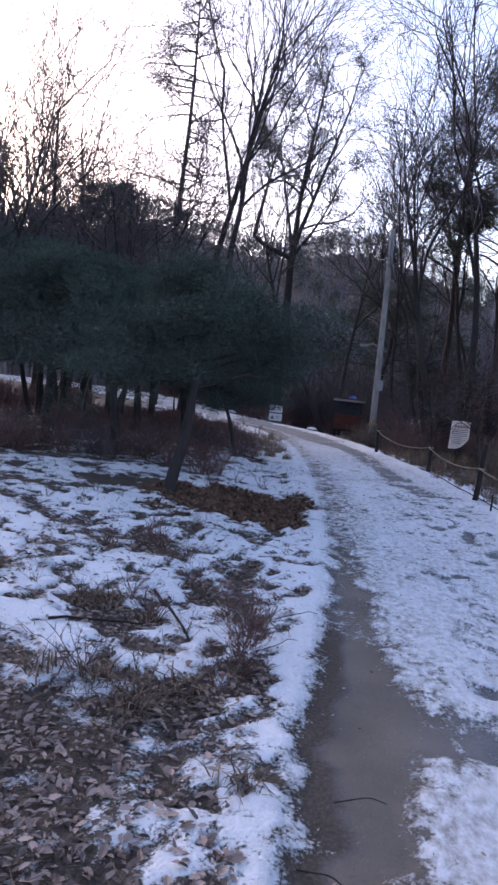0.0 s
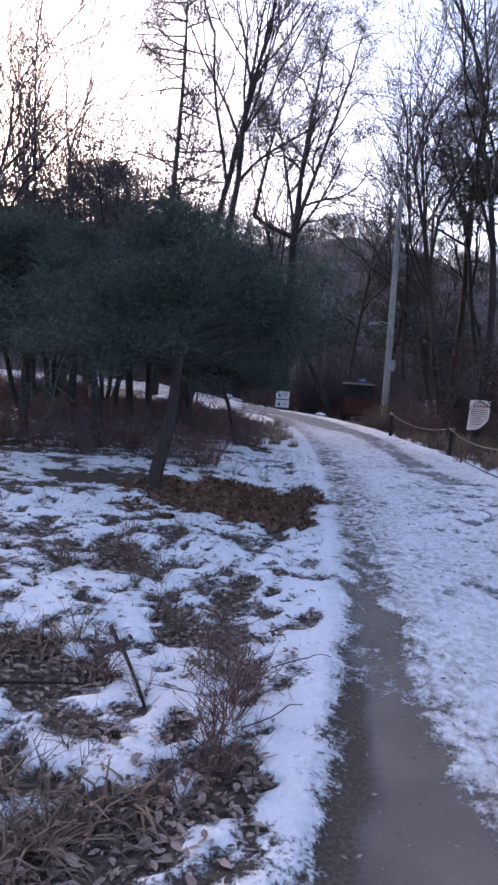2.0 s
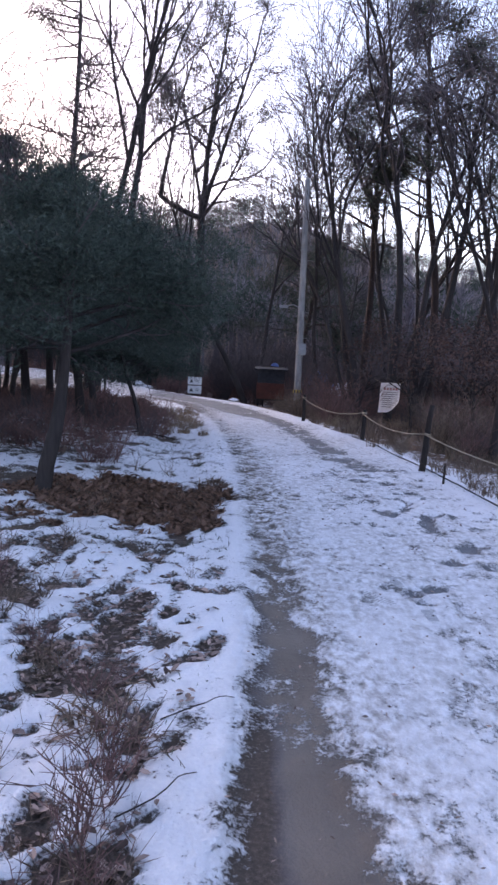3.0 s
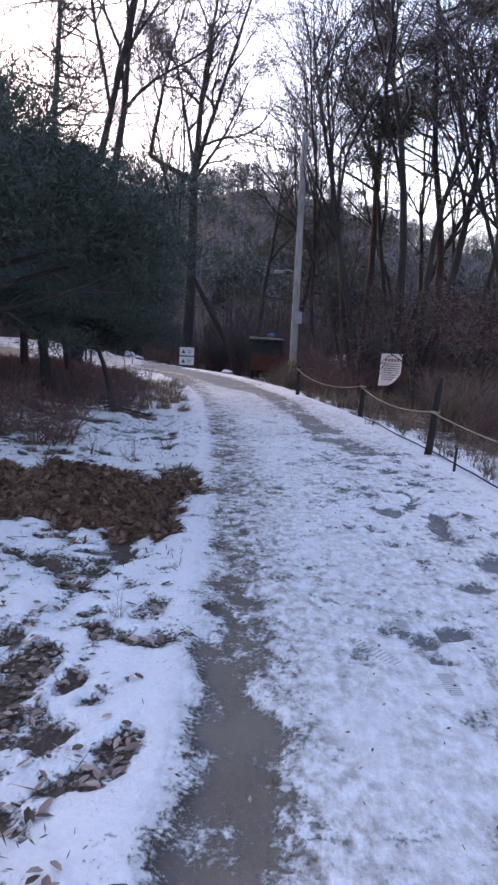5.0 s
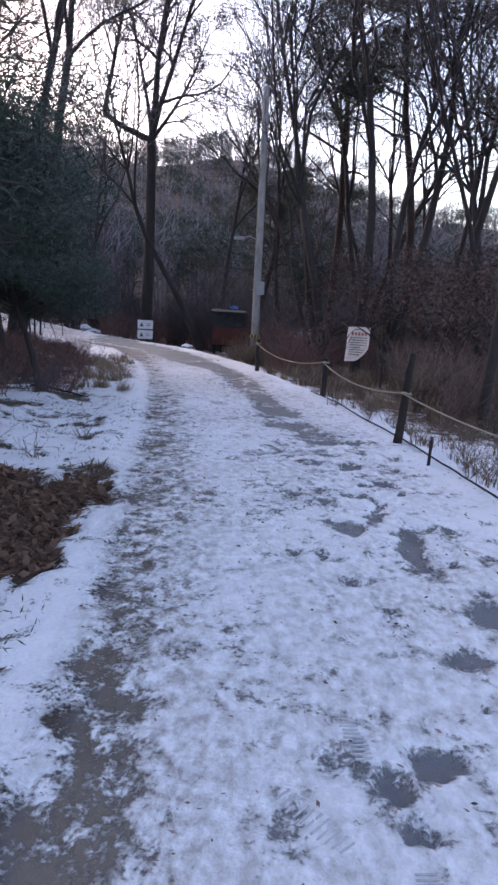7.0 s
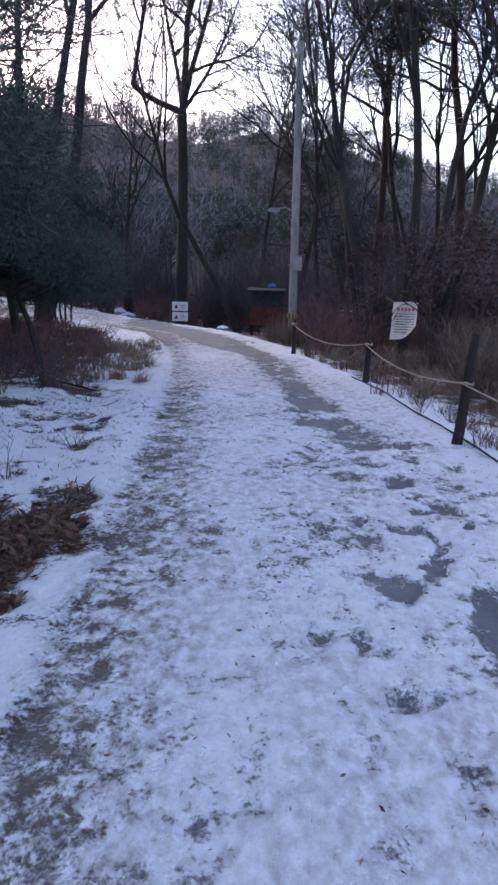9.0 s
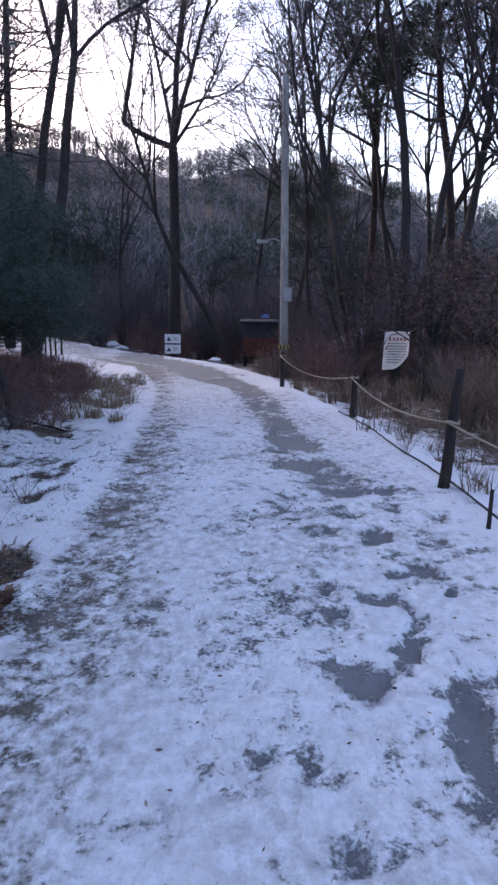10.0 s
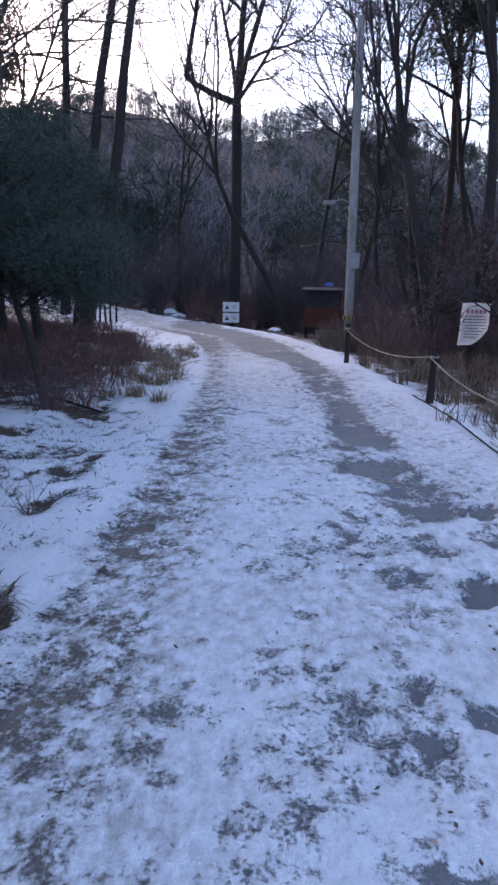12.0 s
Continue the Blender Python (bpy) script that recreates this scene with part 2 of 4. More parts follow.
def covers(x, y):
    """snow, pave, dirt, straw: what lies on the land."""
    l, r, e = strip_left(y), strip_right(y), edge_right(y)
    on_path = smooth(-0.15, 0.05, x - l) * (1 - smooth(-0.05, 0.1, x - e))
    n1, n2 = fbm(x * 2.1, y * 2.1), fbm(x * 0.8 + 40, y * 0.8)
    # verges and woods floor
    left = l - x
    snow = 0.98 + 0.9 * (n1 - 0.5)
    snow = snow - (np.clip(fbm(x * 2.6 + 9, y * 2.6) - 0.5, 0, 1) * 2.6 + np.clip(fbm(x * 8.0, y * 8.0 + 3, 3) - 0.5, 0, 1) * 3.2) * smooth(0.0, 0.45, left) * (1 - 0.5 * smooth(8.5, 10.5, y))
    wx = x + 0.5 * (fbm(x * 2.2, y * 2.2 + 50) - 0.5) + 0.3 * (fbm(x * 7, y * 7 + 9, 3) - 0.5)
    wy = y + 0.5 * (fbm(x * 2.2 + 31, y * 2.2) - 0.5) + 0.3 * (fbm(x * 7 + 5, y * 7, 3) - 0.5)
    for cx, cy, rx, ry, turn, amount in LITTER:
        snow = snow - amount * blob(wx, wy, cx, cy, rx, ry, turn)
    woods = smooth(-0.4, 0.9, (y - 10.2) - 0.55 * (x + 3.0)) * smooth(1.5, 2.4, left + 0.6 * smooth(14.6, 15.6, y))
    snow = snow - 0.5 * woods * (1 - smooth(60, 90, y))
    behind = smooth(0.3, 1.4, x - e) * smooth(12.5, 15.5, y + 0.3 * x)
    snow = snow - 0.75 * behind
    snow = snow - 1.0 * smooth(-9.2, -10.6, x) * smooth(20, 26, y)
    snow = snow + 0.9 * blob(x, y, -7.6, 36.6, 3.4, 2.4, 0.0)
    far = smooth(40, 60, y) + smooth(30, 50, np.abs(x))
    snow = np.where(far > 0, snow - 0.55 * np.clip(far, 0, 1), snow)
    straw = blob(wx, wy, -1.35, 8.6, 1.3, 1.25, 0.25) * 1.2 + behind * 0.9 + smooth(0.0, 0.4, x - e) * 0.6
    # the path
    ragged = 0.3 * (fbm(x * 3.3 + 21, y * 3.3, 4) - 0.5)
    wide = 0.12 * smooth(5, 8, y)
    strip = smooth(-0.18 - wide, 0.14, x - l + ragged) * (1 - smooth(-0.15 - wide, 0.18 + wide, x - r + ragged))
    clear = 1.08 - 0.46 * smooth(3.9, 4.8, y) - 0.2 * smooth(5.8, 8.0, y) - 0.1 * smooth(12, 16, y) + 0.4 * (fbm(x * 5 + 60, y * 3, 4) - 0.5) * smooth(3.6, 4.6, y)
    path_snow = 0.98 + 0.5 * (n1 - 0.5) - 0.5 * np.clip(fbm(x * 11, y * 8, 3) - 0.55, 0, 1) - strip * clear
    tread = smooth(0.35, 0.9, x - r) * smooth(0.1, 0.5, e - x)
    path_snow = path_snow - tread * (1.5 * np.clip(fbm(x * 5 + 2, y * 3.6, 4) - 0.53, 0, 1) + 1.1 * np.clip(fbm(x * 13, y * 9 + 8, 3) - 0.52, 0, 1))
    gl, gr = grey_left(y), grey_right(y)
    grey = smooth(-0.2, 0.12, x - gl) * (1 - smooth(-0.12, 0.15, x - gr)) * smooth(7.3, 8.6, y)
    path_snow = path_snow - grey * (0.1 + 0.58 * smooth(10.8, 13.5, y) + 1.5 * (fbm(x * 1.9 + 3, y * 1.4) - 0.5) + 0.9 * (fbm(x * 6, y * 5 + 1, 3) - 0.5))
    bend = smooth(-6.5, -4.2, x) * smooth(19, 24, y) * (1 - smooth(30, 36, y)) * smooth(0.3, 1.0, e - x)
    path_snow = path_snow - 0.5 * bend
    for cx, cy, rx, ry, turn, amount in WORN:
        path_snow = path_snow - 0.75 * amount * blob(x + 0.6 * (wx - x), y + 0.6 * (wy - y), cx, cy, rx, ry, turn)
    snow = snow * (1 - on_path) + path_snow * on_path
    dirt = on_path * np.clip(0.8 + 1.5 * (n2 - 0.5) + 0.6 * (fbm(x * 6, y * 4.5, 3) - 0.5) + 0.5 * strip - 0.5 * smooth(0.5, 0.1, e - x), 0.05, 1)
    dirt = np.clip(dirt + 0.9 * smooth(0.3, -0.05, np.abs(x - r) - 0.05) * on_path * (1 - smooth(8, 12, y)), 0, 1)
    pave = smooth(-0.02, 0.1, x - l + ragged - 0.13 * (1 - smooth(4.0, 5.5, y))) * (1 - smooth(0.0, 0.15, x - e))
    straw = straw * (1 - on_path) + on_path * pave ** 2 * smooth(0.5, -0.1, x - r) * (1 - 0.6 * smooth(9, 16, y))
    return np.clip(snow, -0.6, 1.4), pave, dirt, np.clip(straw, 0, 1)


# bare places beside the path (x, y, half width, half length, turn, strength) and worn places on it
LITTER = [
    (-1.35, 8.7, 1.15, 0.95, 0.35, 0.95), (-0.66, 7.9, 0.16, 0.85, 0.1, 1.0), (-2.8, 9.0, 0.9, 0.6, 0.0, 1.0),
    (-1.15, 2.4, 0.7, 1.0, 0.25, 0.56), (-2.2, 2.6, 0.9, 1.0, 0.0, 0.6), (-0.78, 3.3, 0.38, 0.28, 0.5, 0.65),
    (-0.42, 3.7, 0.17, 0.4, 0.0, 0.95), (-0.55, 4.6, 0.14, 0.5, 0.25, 0.62), (-1.0, 5.15, 0.16, 0.5, 0.55, 0.62), (-1.55, 5.9, 0.2, 0.4, 0.6, 0.65),
    (-1.73, 4.45, 0.22, 0.18, 0.0, 0.8), (-2.07, 5.8, 0.12, 0.14, 0.0, 0.8), (-1.2, 4.35, 0.13, 0.2, 0.4, 0.7), (-0.75, 5.6, 0.25, 0.25, 0, 0.5),
    (-1.5, 6.85, 0.2, 0.16, 0, 0.6), (-2.6, 6.6, 0.3, 0.14, 0, 0.55), (-2.6, 4.7, 0.3, 0.2, 0, 0.6), (-0.2, 2.55, 0.1, 0.28, 0.1, 0.75), (-0.25, 5.35, 0.1, 0.2, 0.4, 0.55),
    (-0.62, 9.75, 0.3, 0.22, 0, 0.7), (-2.2, 12.8, 0.35, 0.3, 0, 1.0), (-2.2, 14.2, 0.7, 0.3, 0, 0.8), (-0.95, 11.1, 0.08, 0.12, 0, 0.5),
    (-0.7, 1.2, 0.4, 0.9, 0, 0.5), (-0.28, 1.75, 0.16, 0.4, 0.1, 0.55), (-0.14, 3.0, 0.07, 0.35, 0.1, 0.5), (-0.3, 6.2, 0.12, 0.3, 0.2, 0.4), (-0.9, 7.0, 0.2, 0.2, 0, 0.4),
]
WORN = [
    (0.21, 5.45, 0.14, 0.36, 0.0, 0.45),
    (0.75, 3.3, 0.28, 0.34, 0.5, 0.85), (0.95, 3.88, 0.16, 0.1, 0, 0.6), (1.12, 6.43, 0.06, 0.11, 0.1, 0.75), (1.05, 6.16, 0.05, 0.09, -0.4, 0.7), (0.98, 6.29, 0.06, 0.08, 0.4, 0.7),
    (0.74, 6.07, 0.07, 0.08, 0.3, 0.6), (0.86, 6.3, 0.08, 0.12, 0.6, 0.5), (1.63, 8.33, 0.09, 0.17, 0.15, 1.3), (1.53, 8.75, 0.06, 0.28, 0.1, 1.1), (1.5, 9.25, 0.08, 0.14, 0.5, 0.9), (1.36, 8.5, 0.13, 0.09, 0.3, 1.0),
    (1.8, 9.42, 0.07, 0.07, 0, 1.1), (1.69, 9.65, 0.07, 0.1, 0.3, 1.0), (1.62, 10.18, 0.13, 0.19, -0.3, 1.3), (1.45, 10.62, 0.13, 0.12, 0, 1.1), (1.78, 11.4, 0.09, 0.12, 0, 1.1), (1.43, 11.28, 0.14, 0.16, 0, 1.0), (1.13, 12.25, 0.2, 0.3, 0.2, 0.9),
    (1.77, 7.43, 0.12, 0.15, 0.3, 1.0), (1.19, 7.68, 0.045, 0.1, 0, 0.65), (1.33, 7.38, 0.08, 0.1, 0, 0.5), (1.55, 7.0, 0.14, 0.1, 0.4, 0.6), (1.0, 13.5, 0.2, 0.4, 0.2, 0.6),
]


def steps(start, fine_to, fine, grow, end):
    out, s = [start], fine
    while out[-1] < end:
        if out[-1] > fine_to:
            s *= grow
        out.append(out[-1] + s)
    return out


xs_r, xs_l = steps(0, 2.8, 0.035, 1.1, 420), [-v for v in steps(0, 3.4, 0.035, 1.07, 420)]
GX = np.array(xs_l[:0:-1] + xs_r)
ys_f, ys_b = steps(1.4, 10.0, 0.035, 1.022, 520), [1.4 - v for v in steps(0, 0, 0.15, 1.25, 300)]
GY = np.array(ys_b[:0:-1] + ys_f)
XX, YY = np.meshgrid(GX, GY)
ZZ = land(XX, YY)
SNOW, PAVE, DIRT, STRAW = covers(XX, YY)
near_fade = 1 - smooth(15, 40, YY)
ZZ = ZZ + near_fade * (0.036 * smooth(0.2, 0.85, SNOW + 0.5 * (fbm(XX * 7, YY * 7, 3) - 0.5)) + 0.02 * (fbm(XX * 9 + 4, YY * 6, 4) - 0.5) * (1 - 0.7 * PAVE * (SNOW < 0.3)))


def ground_at(x, y):
    """Height of the snowy ground at one place."""
    i, j = int(np.clip(np.searchsorted(GX, x) - 1, 0, len(GX) - 2)), int(np.clip(np.searchsorted(GY, y) - 1, 0, len(GY) - 2))
    u, v = (x - GX[i]) / (GX[i + 1] - GX[i]), (y - GY[j]) / (GY[j + 1] - GY[j])
    return float((ZZ[j, i] * (1 - u) + ZZ[j, i + 1] * u) * (1 - v) + (ZZ[j + 1, i] * (1 - u) + ZZ[j + 1, i + 1] * u) * v)


def snow_at(x, y):
    return float(covers(np.array([x]), np.array([y]))[0][0])


def quick_mesh(name, verts, faces, mat, smooth_shade=False):
    """verts (n, 3); faces (m, 3 or 4), all of one size."""
    me = bpy.data.meshes.new(name)
    verts, faces = np.asarray(verts, np.float32), np.asarray(faces, np.int32)
    k = faces.shape[1]
    me.vertices.add(len(verts))
    me.vertices.foreach_set("co", verts.ravel())
    me.loops.add(faces.size)
    me.loops.foreach_set("vertex_index", faces.ravel())
    me.polygons.add(len(faces))
    me.polygons.foreach_set("loop_start", np.arange(0, faces.size, k, dtype=np.int32))
    me.polygons.foreach_set("use_smooth", np.full(len(faces), smooth_shade))
    me.update(calc_edges=True)
    me.materials.append(mat)
    return me


def land_sheet(name, keep, drop, label, category):
    """The sheet's faces where keep holds; drop lowers its points."""
    ny, nx = XX.shape
    idx = np.arange(ny * nx).reshape(ny, nx)
    quads = np.stack([idx[:-1, :-1], idx[:-1, 1:], idx[1:, 1:], idx[1:, :-1]], -1)[keep]
    used, inv = np.unique(quads, return_inverse=True)
    co = np.stack([XX, YY, ZZ - drop], -1).reshape(-1, 3)[used]
    me = quick_mesh(name, co, inv.reshape(-1, 4), M_GROUND, True)
    for key, arr in (("snow", SNOW), ("pave", PAVE), ("dirt", DIRT), ("straw", STRAW)):
        me.attributes.new(key, "FLOAT", "POINT").data.foreach_set("value", arr.reshape(-1)[used].astype(np.float32))
    return tagged(new(name, me), label, category, kind="structure")


XC, YC = (XX[:-1, :-1] + XX[1:, 1:]) / 2, (YY[:-1, :-1] + YY[1:, 1:]) / 2
PATH_FACES = (XC > strip_left(YC) - 0.02) & (XC < edge_right(YC)) & (YC < 36) & (YC > -30)
inner = np.zeros_like(XX, bool)
inner[1:-1, 1:-1] = PATH_FACES[:-1, :-1] & PATH_FACES[1:, :-1] & PATH_FACES[:-1, 1:] & PATH_FACES[1:, 1:]
land_sheet("ground", np.ones_like(PATH_FACES), inner * 0.06, "woodland ground patched with snow, dead leaves and brown grass", "ground")
land_sheet("path", PATH_FACES, 0.0, "worn path under trodden snow with a bare muddy strip", "path")


# ---- helpers for things ----
def thing(name, x, y, z, label, category, group="", kind=""):
    e = new(name)
    e.location = (x, y, z)
    return tagged(e, label, category, group, kind)


def put_part(name, me, parent, label=""):
    ob = new(name, me)
    ob.parent = parent
    return tagged(ob, label)


def part(name, bm, mat, parent, label="", smooth_shade=False):
    me = bpy.data.meshes.new(name)
    bm.to_mesh(me)
    bm.free()
    me.materials.append(mat)
    for p in me.polygons:
        p.use_smooth = smooth_shade
    return put_part(name, me, parent, label)


def tubes(segs, sides):
    """Tapered tubes from rows of x0 y0 z0 r0 x1 y1 z1 r1."""
    s = np.asarray(segs, float).reshape(-1, 8)
    a, b = s[:, 0:3], s[:, 4:7]
    d = b - a
    d /= np.linalg.norm(d, axis=1, keepdims=True) + 1e-9
    up = np.where(np.abs(d[:, 2:3]) > 0.9, [[1.0, 0, 0]], [[0, 0, 1.0]])
    u = np.cross(d, up)
    u /= np.linalg.norm(u, axis=1, keepdims=True) + 1e-9
    v = np.cross(d, u)
    ang = np.arange(sides) * 2 * math.pi / sides
    ring = u[:, None] * np.cos(ang)[None, :, None] + v[:, None] * np.sin(ang)[None, :, None]
    verts = np.concatenate([a[:, None] + ring * s[:, 3][:, None, None], b[:, None] + ring * s[:, 7][:, None, None]], 1).reshape(-1, 3)
    k = np.arange(sides)
    quad = np.stack([k, (k + 1) % sides, (k + 1) % sides + sides, k + sides], -1)
    faces = (np.arange(len(s)) * 2 * sides)[:, None, None] + quad[None]
    return verts, faces.reshape(-1, 4)


def chain(segs, sides):
    """One unbroken tube along rows that follow on from one another."""
    s = np.asarray(segs, float).reshape(-1, 8)
    pts, rad = np.vstack([s[:, 0:3], s[-1:, 4:7]]), np.append(s[:, 3], s[-1, 7])
    d = np.gradient(pts, axis=0)
    d /= np.linalg.norm(d, axis=1, keepdims=True) + 1e-9
    ref = np.array((0.36, 0.93, 0.0)) if abs(d[:, 2].mean()) > 0.6 else np.array((0.0, 0.0, 1.0))
    u = np.cross(d, ref)
    u /= np.linalg.norm(u, axis=1, keepdims=True) + 1e-9
    v = np.cross(d, u)
    ang = np.arange(sides) * 2 * math.pi / sides
    verts = pts[:, None] + (u[:, None] * np.cos(ang)[None, :, None] + v[:, None] * np.sin(ang)[None, :, None]) * rad[:, None, None]
    k = np.arange(sides)
    quad = np.stack([k, (k + 1) % sides, (k + 1) % sides + sides, k + sides], -1)
    return verts.reshape(-1, 3), ((np.arange(len(s)) * sides)[:, None, None] + quad[None]).reshape(-1, 4)


def blades(centres, dirs, lengths, widths, rng):
    """Thin four-cornered blades from arrays of root, direction, length and width."""
    n = len(centres)
    side = np.cross(dirs, rng.normal(size=(n, 3)))
    side /= np.linalg.norm(side, axis=1, keepdims=True) + 1e-9
    w = side * widths[:, None] * 0.5
    tip = centres + dirs * lengths[:, None]
    mid = centres + dirs * lengths[:, None] * 0.5
    verts = np.stack([centres, mid + w, tip, mid - w], 1).reshape(-1, 3)
    return verts, np.arange(n * 4).reshape(-1, 4)


def unit(rng, n):
    v = rng.normal(size=(n, 3))
    return v / np.linalg.norm(v, axis=1, keepdims=True)


def turned(rng, d, angle):
    """d leant by angle to a random side."""
    d = d / np.linalg.norm(d)
    s = np.cross(d, rng.normal(size=3))
    s /= np.linalg.norm(s) + 1e-9
    return d * math.cos(angle) + s * math.sin(angle)


def limb(rng, segs, tips, p, d, length, r0, r1, level, spec):
    """One wandering limb and, below it, its branches. spec[level]: steps, wander, lift, children, first, angle, ratio."""
    n, wander, lift, kids, first, angle, ratio = spec[level]
    step, pts = length / n, []
    p, d = np.array(p, float), np.array(d, float) / np.linalg.norm(d)
    for i in range(n):
        a, b = r0 + (r1 - r0) * i / n, r0 + (r1 - r0) * (i + 1) / n
        q = p + d * step
        if level < 2:
            if i == 0:
                segs[level].append([])
            segs[level][-1].append((*p, a, *q, b))
        else:
            segs[2].append((*p, a, *q, b))
        p, pts = q, pts + [(q, d.copy(), b)]
        d = d + rng.normal(size=3) * wander + np.array((0, 0, lift))
        d /= np.linalg.norm(d)
    tips[level].append((p, d))
    if len(spec) > level + 1:
        for c in range(kids):
            f = first + (1 - first) * (c + rng.rand()) / kids
            q, dd, rr = pts[min(n - 1, int(f * n))]
            nd = turned(rng, dd, angle * (0.7 + 0.6 * rng.rand()))
            ln = length * ratio * (1.15 - 0.6 * f) * (0.7 + 0.6 * rng.rand())
            limb(rng, segs, tips, q, nd, ln, rr * 0.66, max(0.008, rr * 0.2), level + 1, spec)


def tree_parts(root, segs, tips, bark, twig, foliage=None, rng=None, leaf_mat=None):
    for name, sides, rows in (("trunk", 10, segs[0]), ("limb", 5, segs[1])):
        for row in rows:
            v, f = chain(row, sides)
            put_part(name, quick_mesh(name, v, f, bark, True), root)
    if segs[2]:
        v, f = tubes(segs[2], 3)
        tagged(put_part("crown", quick_mesh("crown", v, f, twig), root), kind="stuff")
    if foliage is not None and len(foliage):
        v, f = needle_clumps(rng, foliage)
        tagged(put_part("needles", quick_mesh("needles", v, f, leaf_mat), root), kind="stuff")


def needle_clumps(rng, clumps):
    """clumps: rows of x y z radius flatness count length."""
    vs, base = [], 0
    for x, y, z, r, flat, count, ln in clumps:
        n = int(count)
        o = unit(rng, n) * (rng.rand(n, 1) ** 0.45) * r
        o[:, 2] *= flat
        d = unit(rng, n) * 0.8 + o / (r + 1e-6) * 0.7 + np.array((0, 0, 0.35))
        d /= np.linalg.norm(d, axis=1, keepdims=True)
        v, _ = blades(o + np.array((x, y, z)), d, ln * (0.6 + 0.8 * rng.rand(n)), ln * 0.11 * (0.6 + 0.8 * rng.rand(n)), rng)
        vs.append(v)
    v = np.concatenate(vs)
    return v, np.arange(len(v)).reshape(-1, 4)


# ---- trees ----
def bare_tree(x, y, height, radius, lean, seed, stems=1, label="tall leafless winter tree with grey-brown bark", spread=0.5, first=0.35, twigs=6, kids=11, group="", lift=0.025, apart=1.0):
    rng = np.random.RandomState(seed)
    root = thing("bare_tree", x, y, ground_at(x, y) - 0.05, label, "tree", group)
    segs, tips = [[], [], []], [[], [], [], []]
    spec = [(9, 0.07, lift, kids, first, spread, 0.55), (7, 0.17, 0.06, 9, 0.15, 0.65, 0.5), (5, 0.22, 0.05, twigs, 0.1, 0.7, 0.55), (3, 0.25, 0.04, 0, 0, 0, 0)]
    for s in range(stems):
        off = np.array((rng.normal() * 0.28, rng.normal() * 0.28, 0)) * (stems > 1) * apart
        d = np.array((lean[0] + off[0] * 0.7, lean[1] + off[1] * 0.7, 1.0))
        k = 1.0 if s == 0 else 0.65 + 0.35 * rng.rand()
        limb(rng, segs, tips, off * 0.6, d, height * k, radius * k, 0.02, 0, spec)
    tree_parts(root, segs, tips, M_BARK, M_TWIG)
    return root


def pine_tree(x, y, height, radius, lean, seed, clear=0.55, limbs=14, reach=0.3, size=0.85, ln=0.26, label="tall red pine with dark needle clumps high up", mat=None, count=230, bare=0.15):
    rng = np.random.RandomState(seed)
    root = thing("pine_tree", x, y, ground_at(x, y) - 0.05, label, "tree")
    segs, tips = [[], [], []], [[], [], [], []]
    spec = [(9, 0.05, 0.03, 0, 0, 0, 0)]
    limb(rng, segs, tips, (0, 0, 0), (lean[0], lean[1], 1), height, radius, 0.04, 0, spec)
    trunk = list(segs[0][0])
    spec2 = [(1, 0, 0, 0, 0, 0, 0), (5, 0.18, 0.05, 5, 0.3, 0.6, 0.5), (3, 0.2, 0.06, 2, 0.3, 0.6, 0.5), (2, 0.2, 0.05, 0, 0, 0, 0)]
    for i in range(limbs):
        f = clear + (1 - clear) * (i + rng.rand()) / limbs
        s = trunk[min(8, int(f * 9))]
        t = f * 9 - int(f * 9)
        p = np.array(s[0:3]) * (1 - t) + np.array(s[4:7]) * t
        a = rng.rand() * 6.283
        limb(rng, segs, tips, p, (math.cos(a), math.sin(a), 0.25 + 0.4 * rng.rand()), height * reach * (1.25 - 0.8 * (f - clear) / (1 - clear)) * (0.6 + 0.6 * rng.rand()), radius * 0.35, 0.012, 1, spec2)
    clumps = [(*p, size * (0.6 + 0.6 * rng.rand()), 0.5, count, ln) for p, d in tips[2] + tips[1] if rng.rand() > bare]
    tree_parts(root, segs, tips, M_BARK_PINE, M_TWIG, clumps, rng, mat or M_NEEDLE_DULL)
    return root


def larch_tree(x, y, height, radius, lean, seed):
    rng = np.random.RandomState(seed)
    root = thing("larch_tree", x, y, ground_at(x, y) - 0.05, "tall straight bare larch with level side branches", "tree")
    segs, tips = [[], [], []], [[], [], [], []]
    limb(rng, segs, tips, (0, 0, 0), (lean[0], lean[1], 1), height, radius, 0.03, 0, [(10, 0.02, 0.03, 0, 0, 0, 0)])
    trunk = list(segs[0][0])
    spec = [(1, 0, 0, 0, 0, 0, 0), (5, 0.1, 0.03, 13, 0.15, 0.8, 0.42), (3, 0.2, 0.02, 3, 0.3, 0.6, 0.5), (2, 0.2, 0.0, 0, 0, 0, 0)]
    for i in range(64):
        f = 0.3 + 0.69 * (i + rng.rand()) / 64
        s = trunk[min(9, int(f * 10))]
        t = f * 10 - int(f * 10)
        p = np.array(s[0:3]) * (1 - t) + np.array(s[4:7]) * t
        a = rng.rand() * 6.283
        limb(rng, segs, tips, p, (math.cos(a), math.sin(a), -0.12 + 0.25 * rng.rand()), height * 0.22 * (1.25 - f) * (0.6 + 0.7 * rng.rand()), 0.045, 0.014, 1, spec)
    clumps = [(*pt, 0.4, 0.5, 45, 0.16) for pt, d in tips[2] + tips[1] if rng.rand() < 0.25]
    clumps += [(*pt, 0.6, 0.5, 110, 0.22) for pt, d in tips[1] if pt[2] > 0.72 * height]
    tree_parts(root, segs, tips, M_BARK, M_TWIG, clumps, rng, M_NEEDLE_DULL)


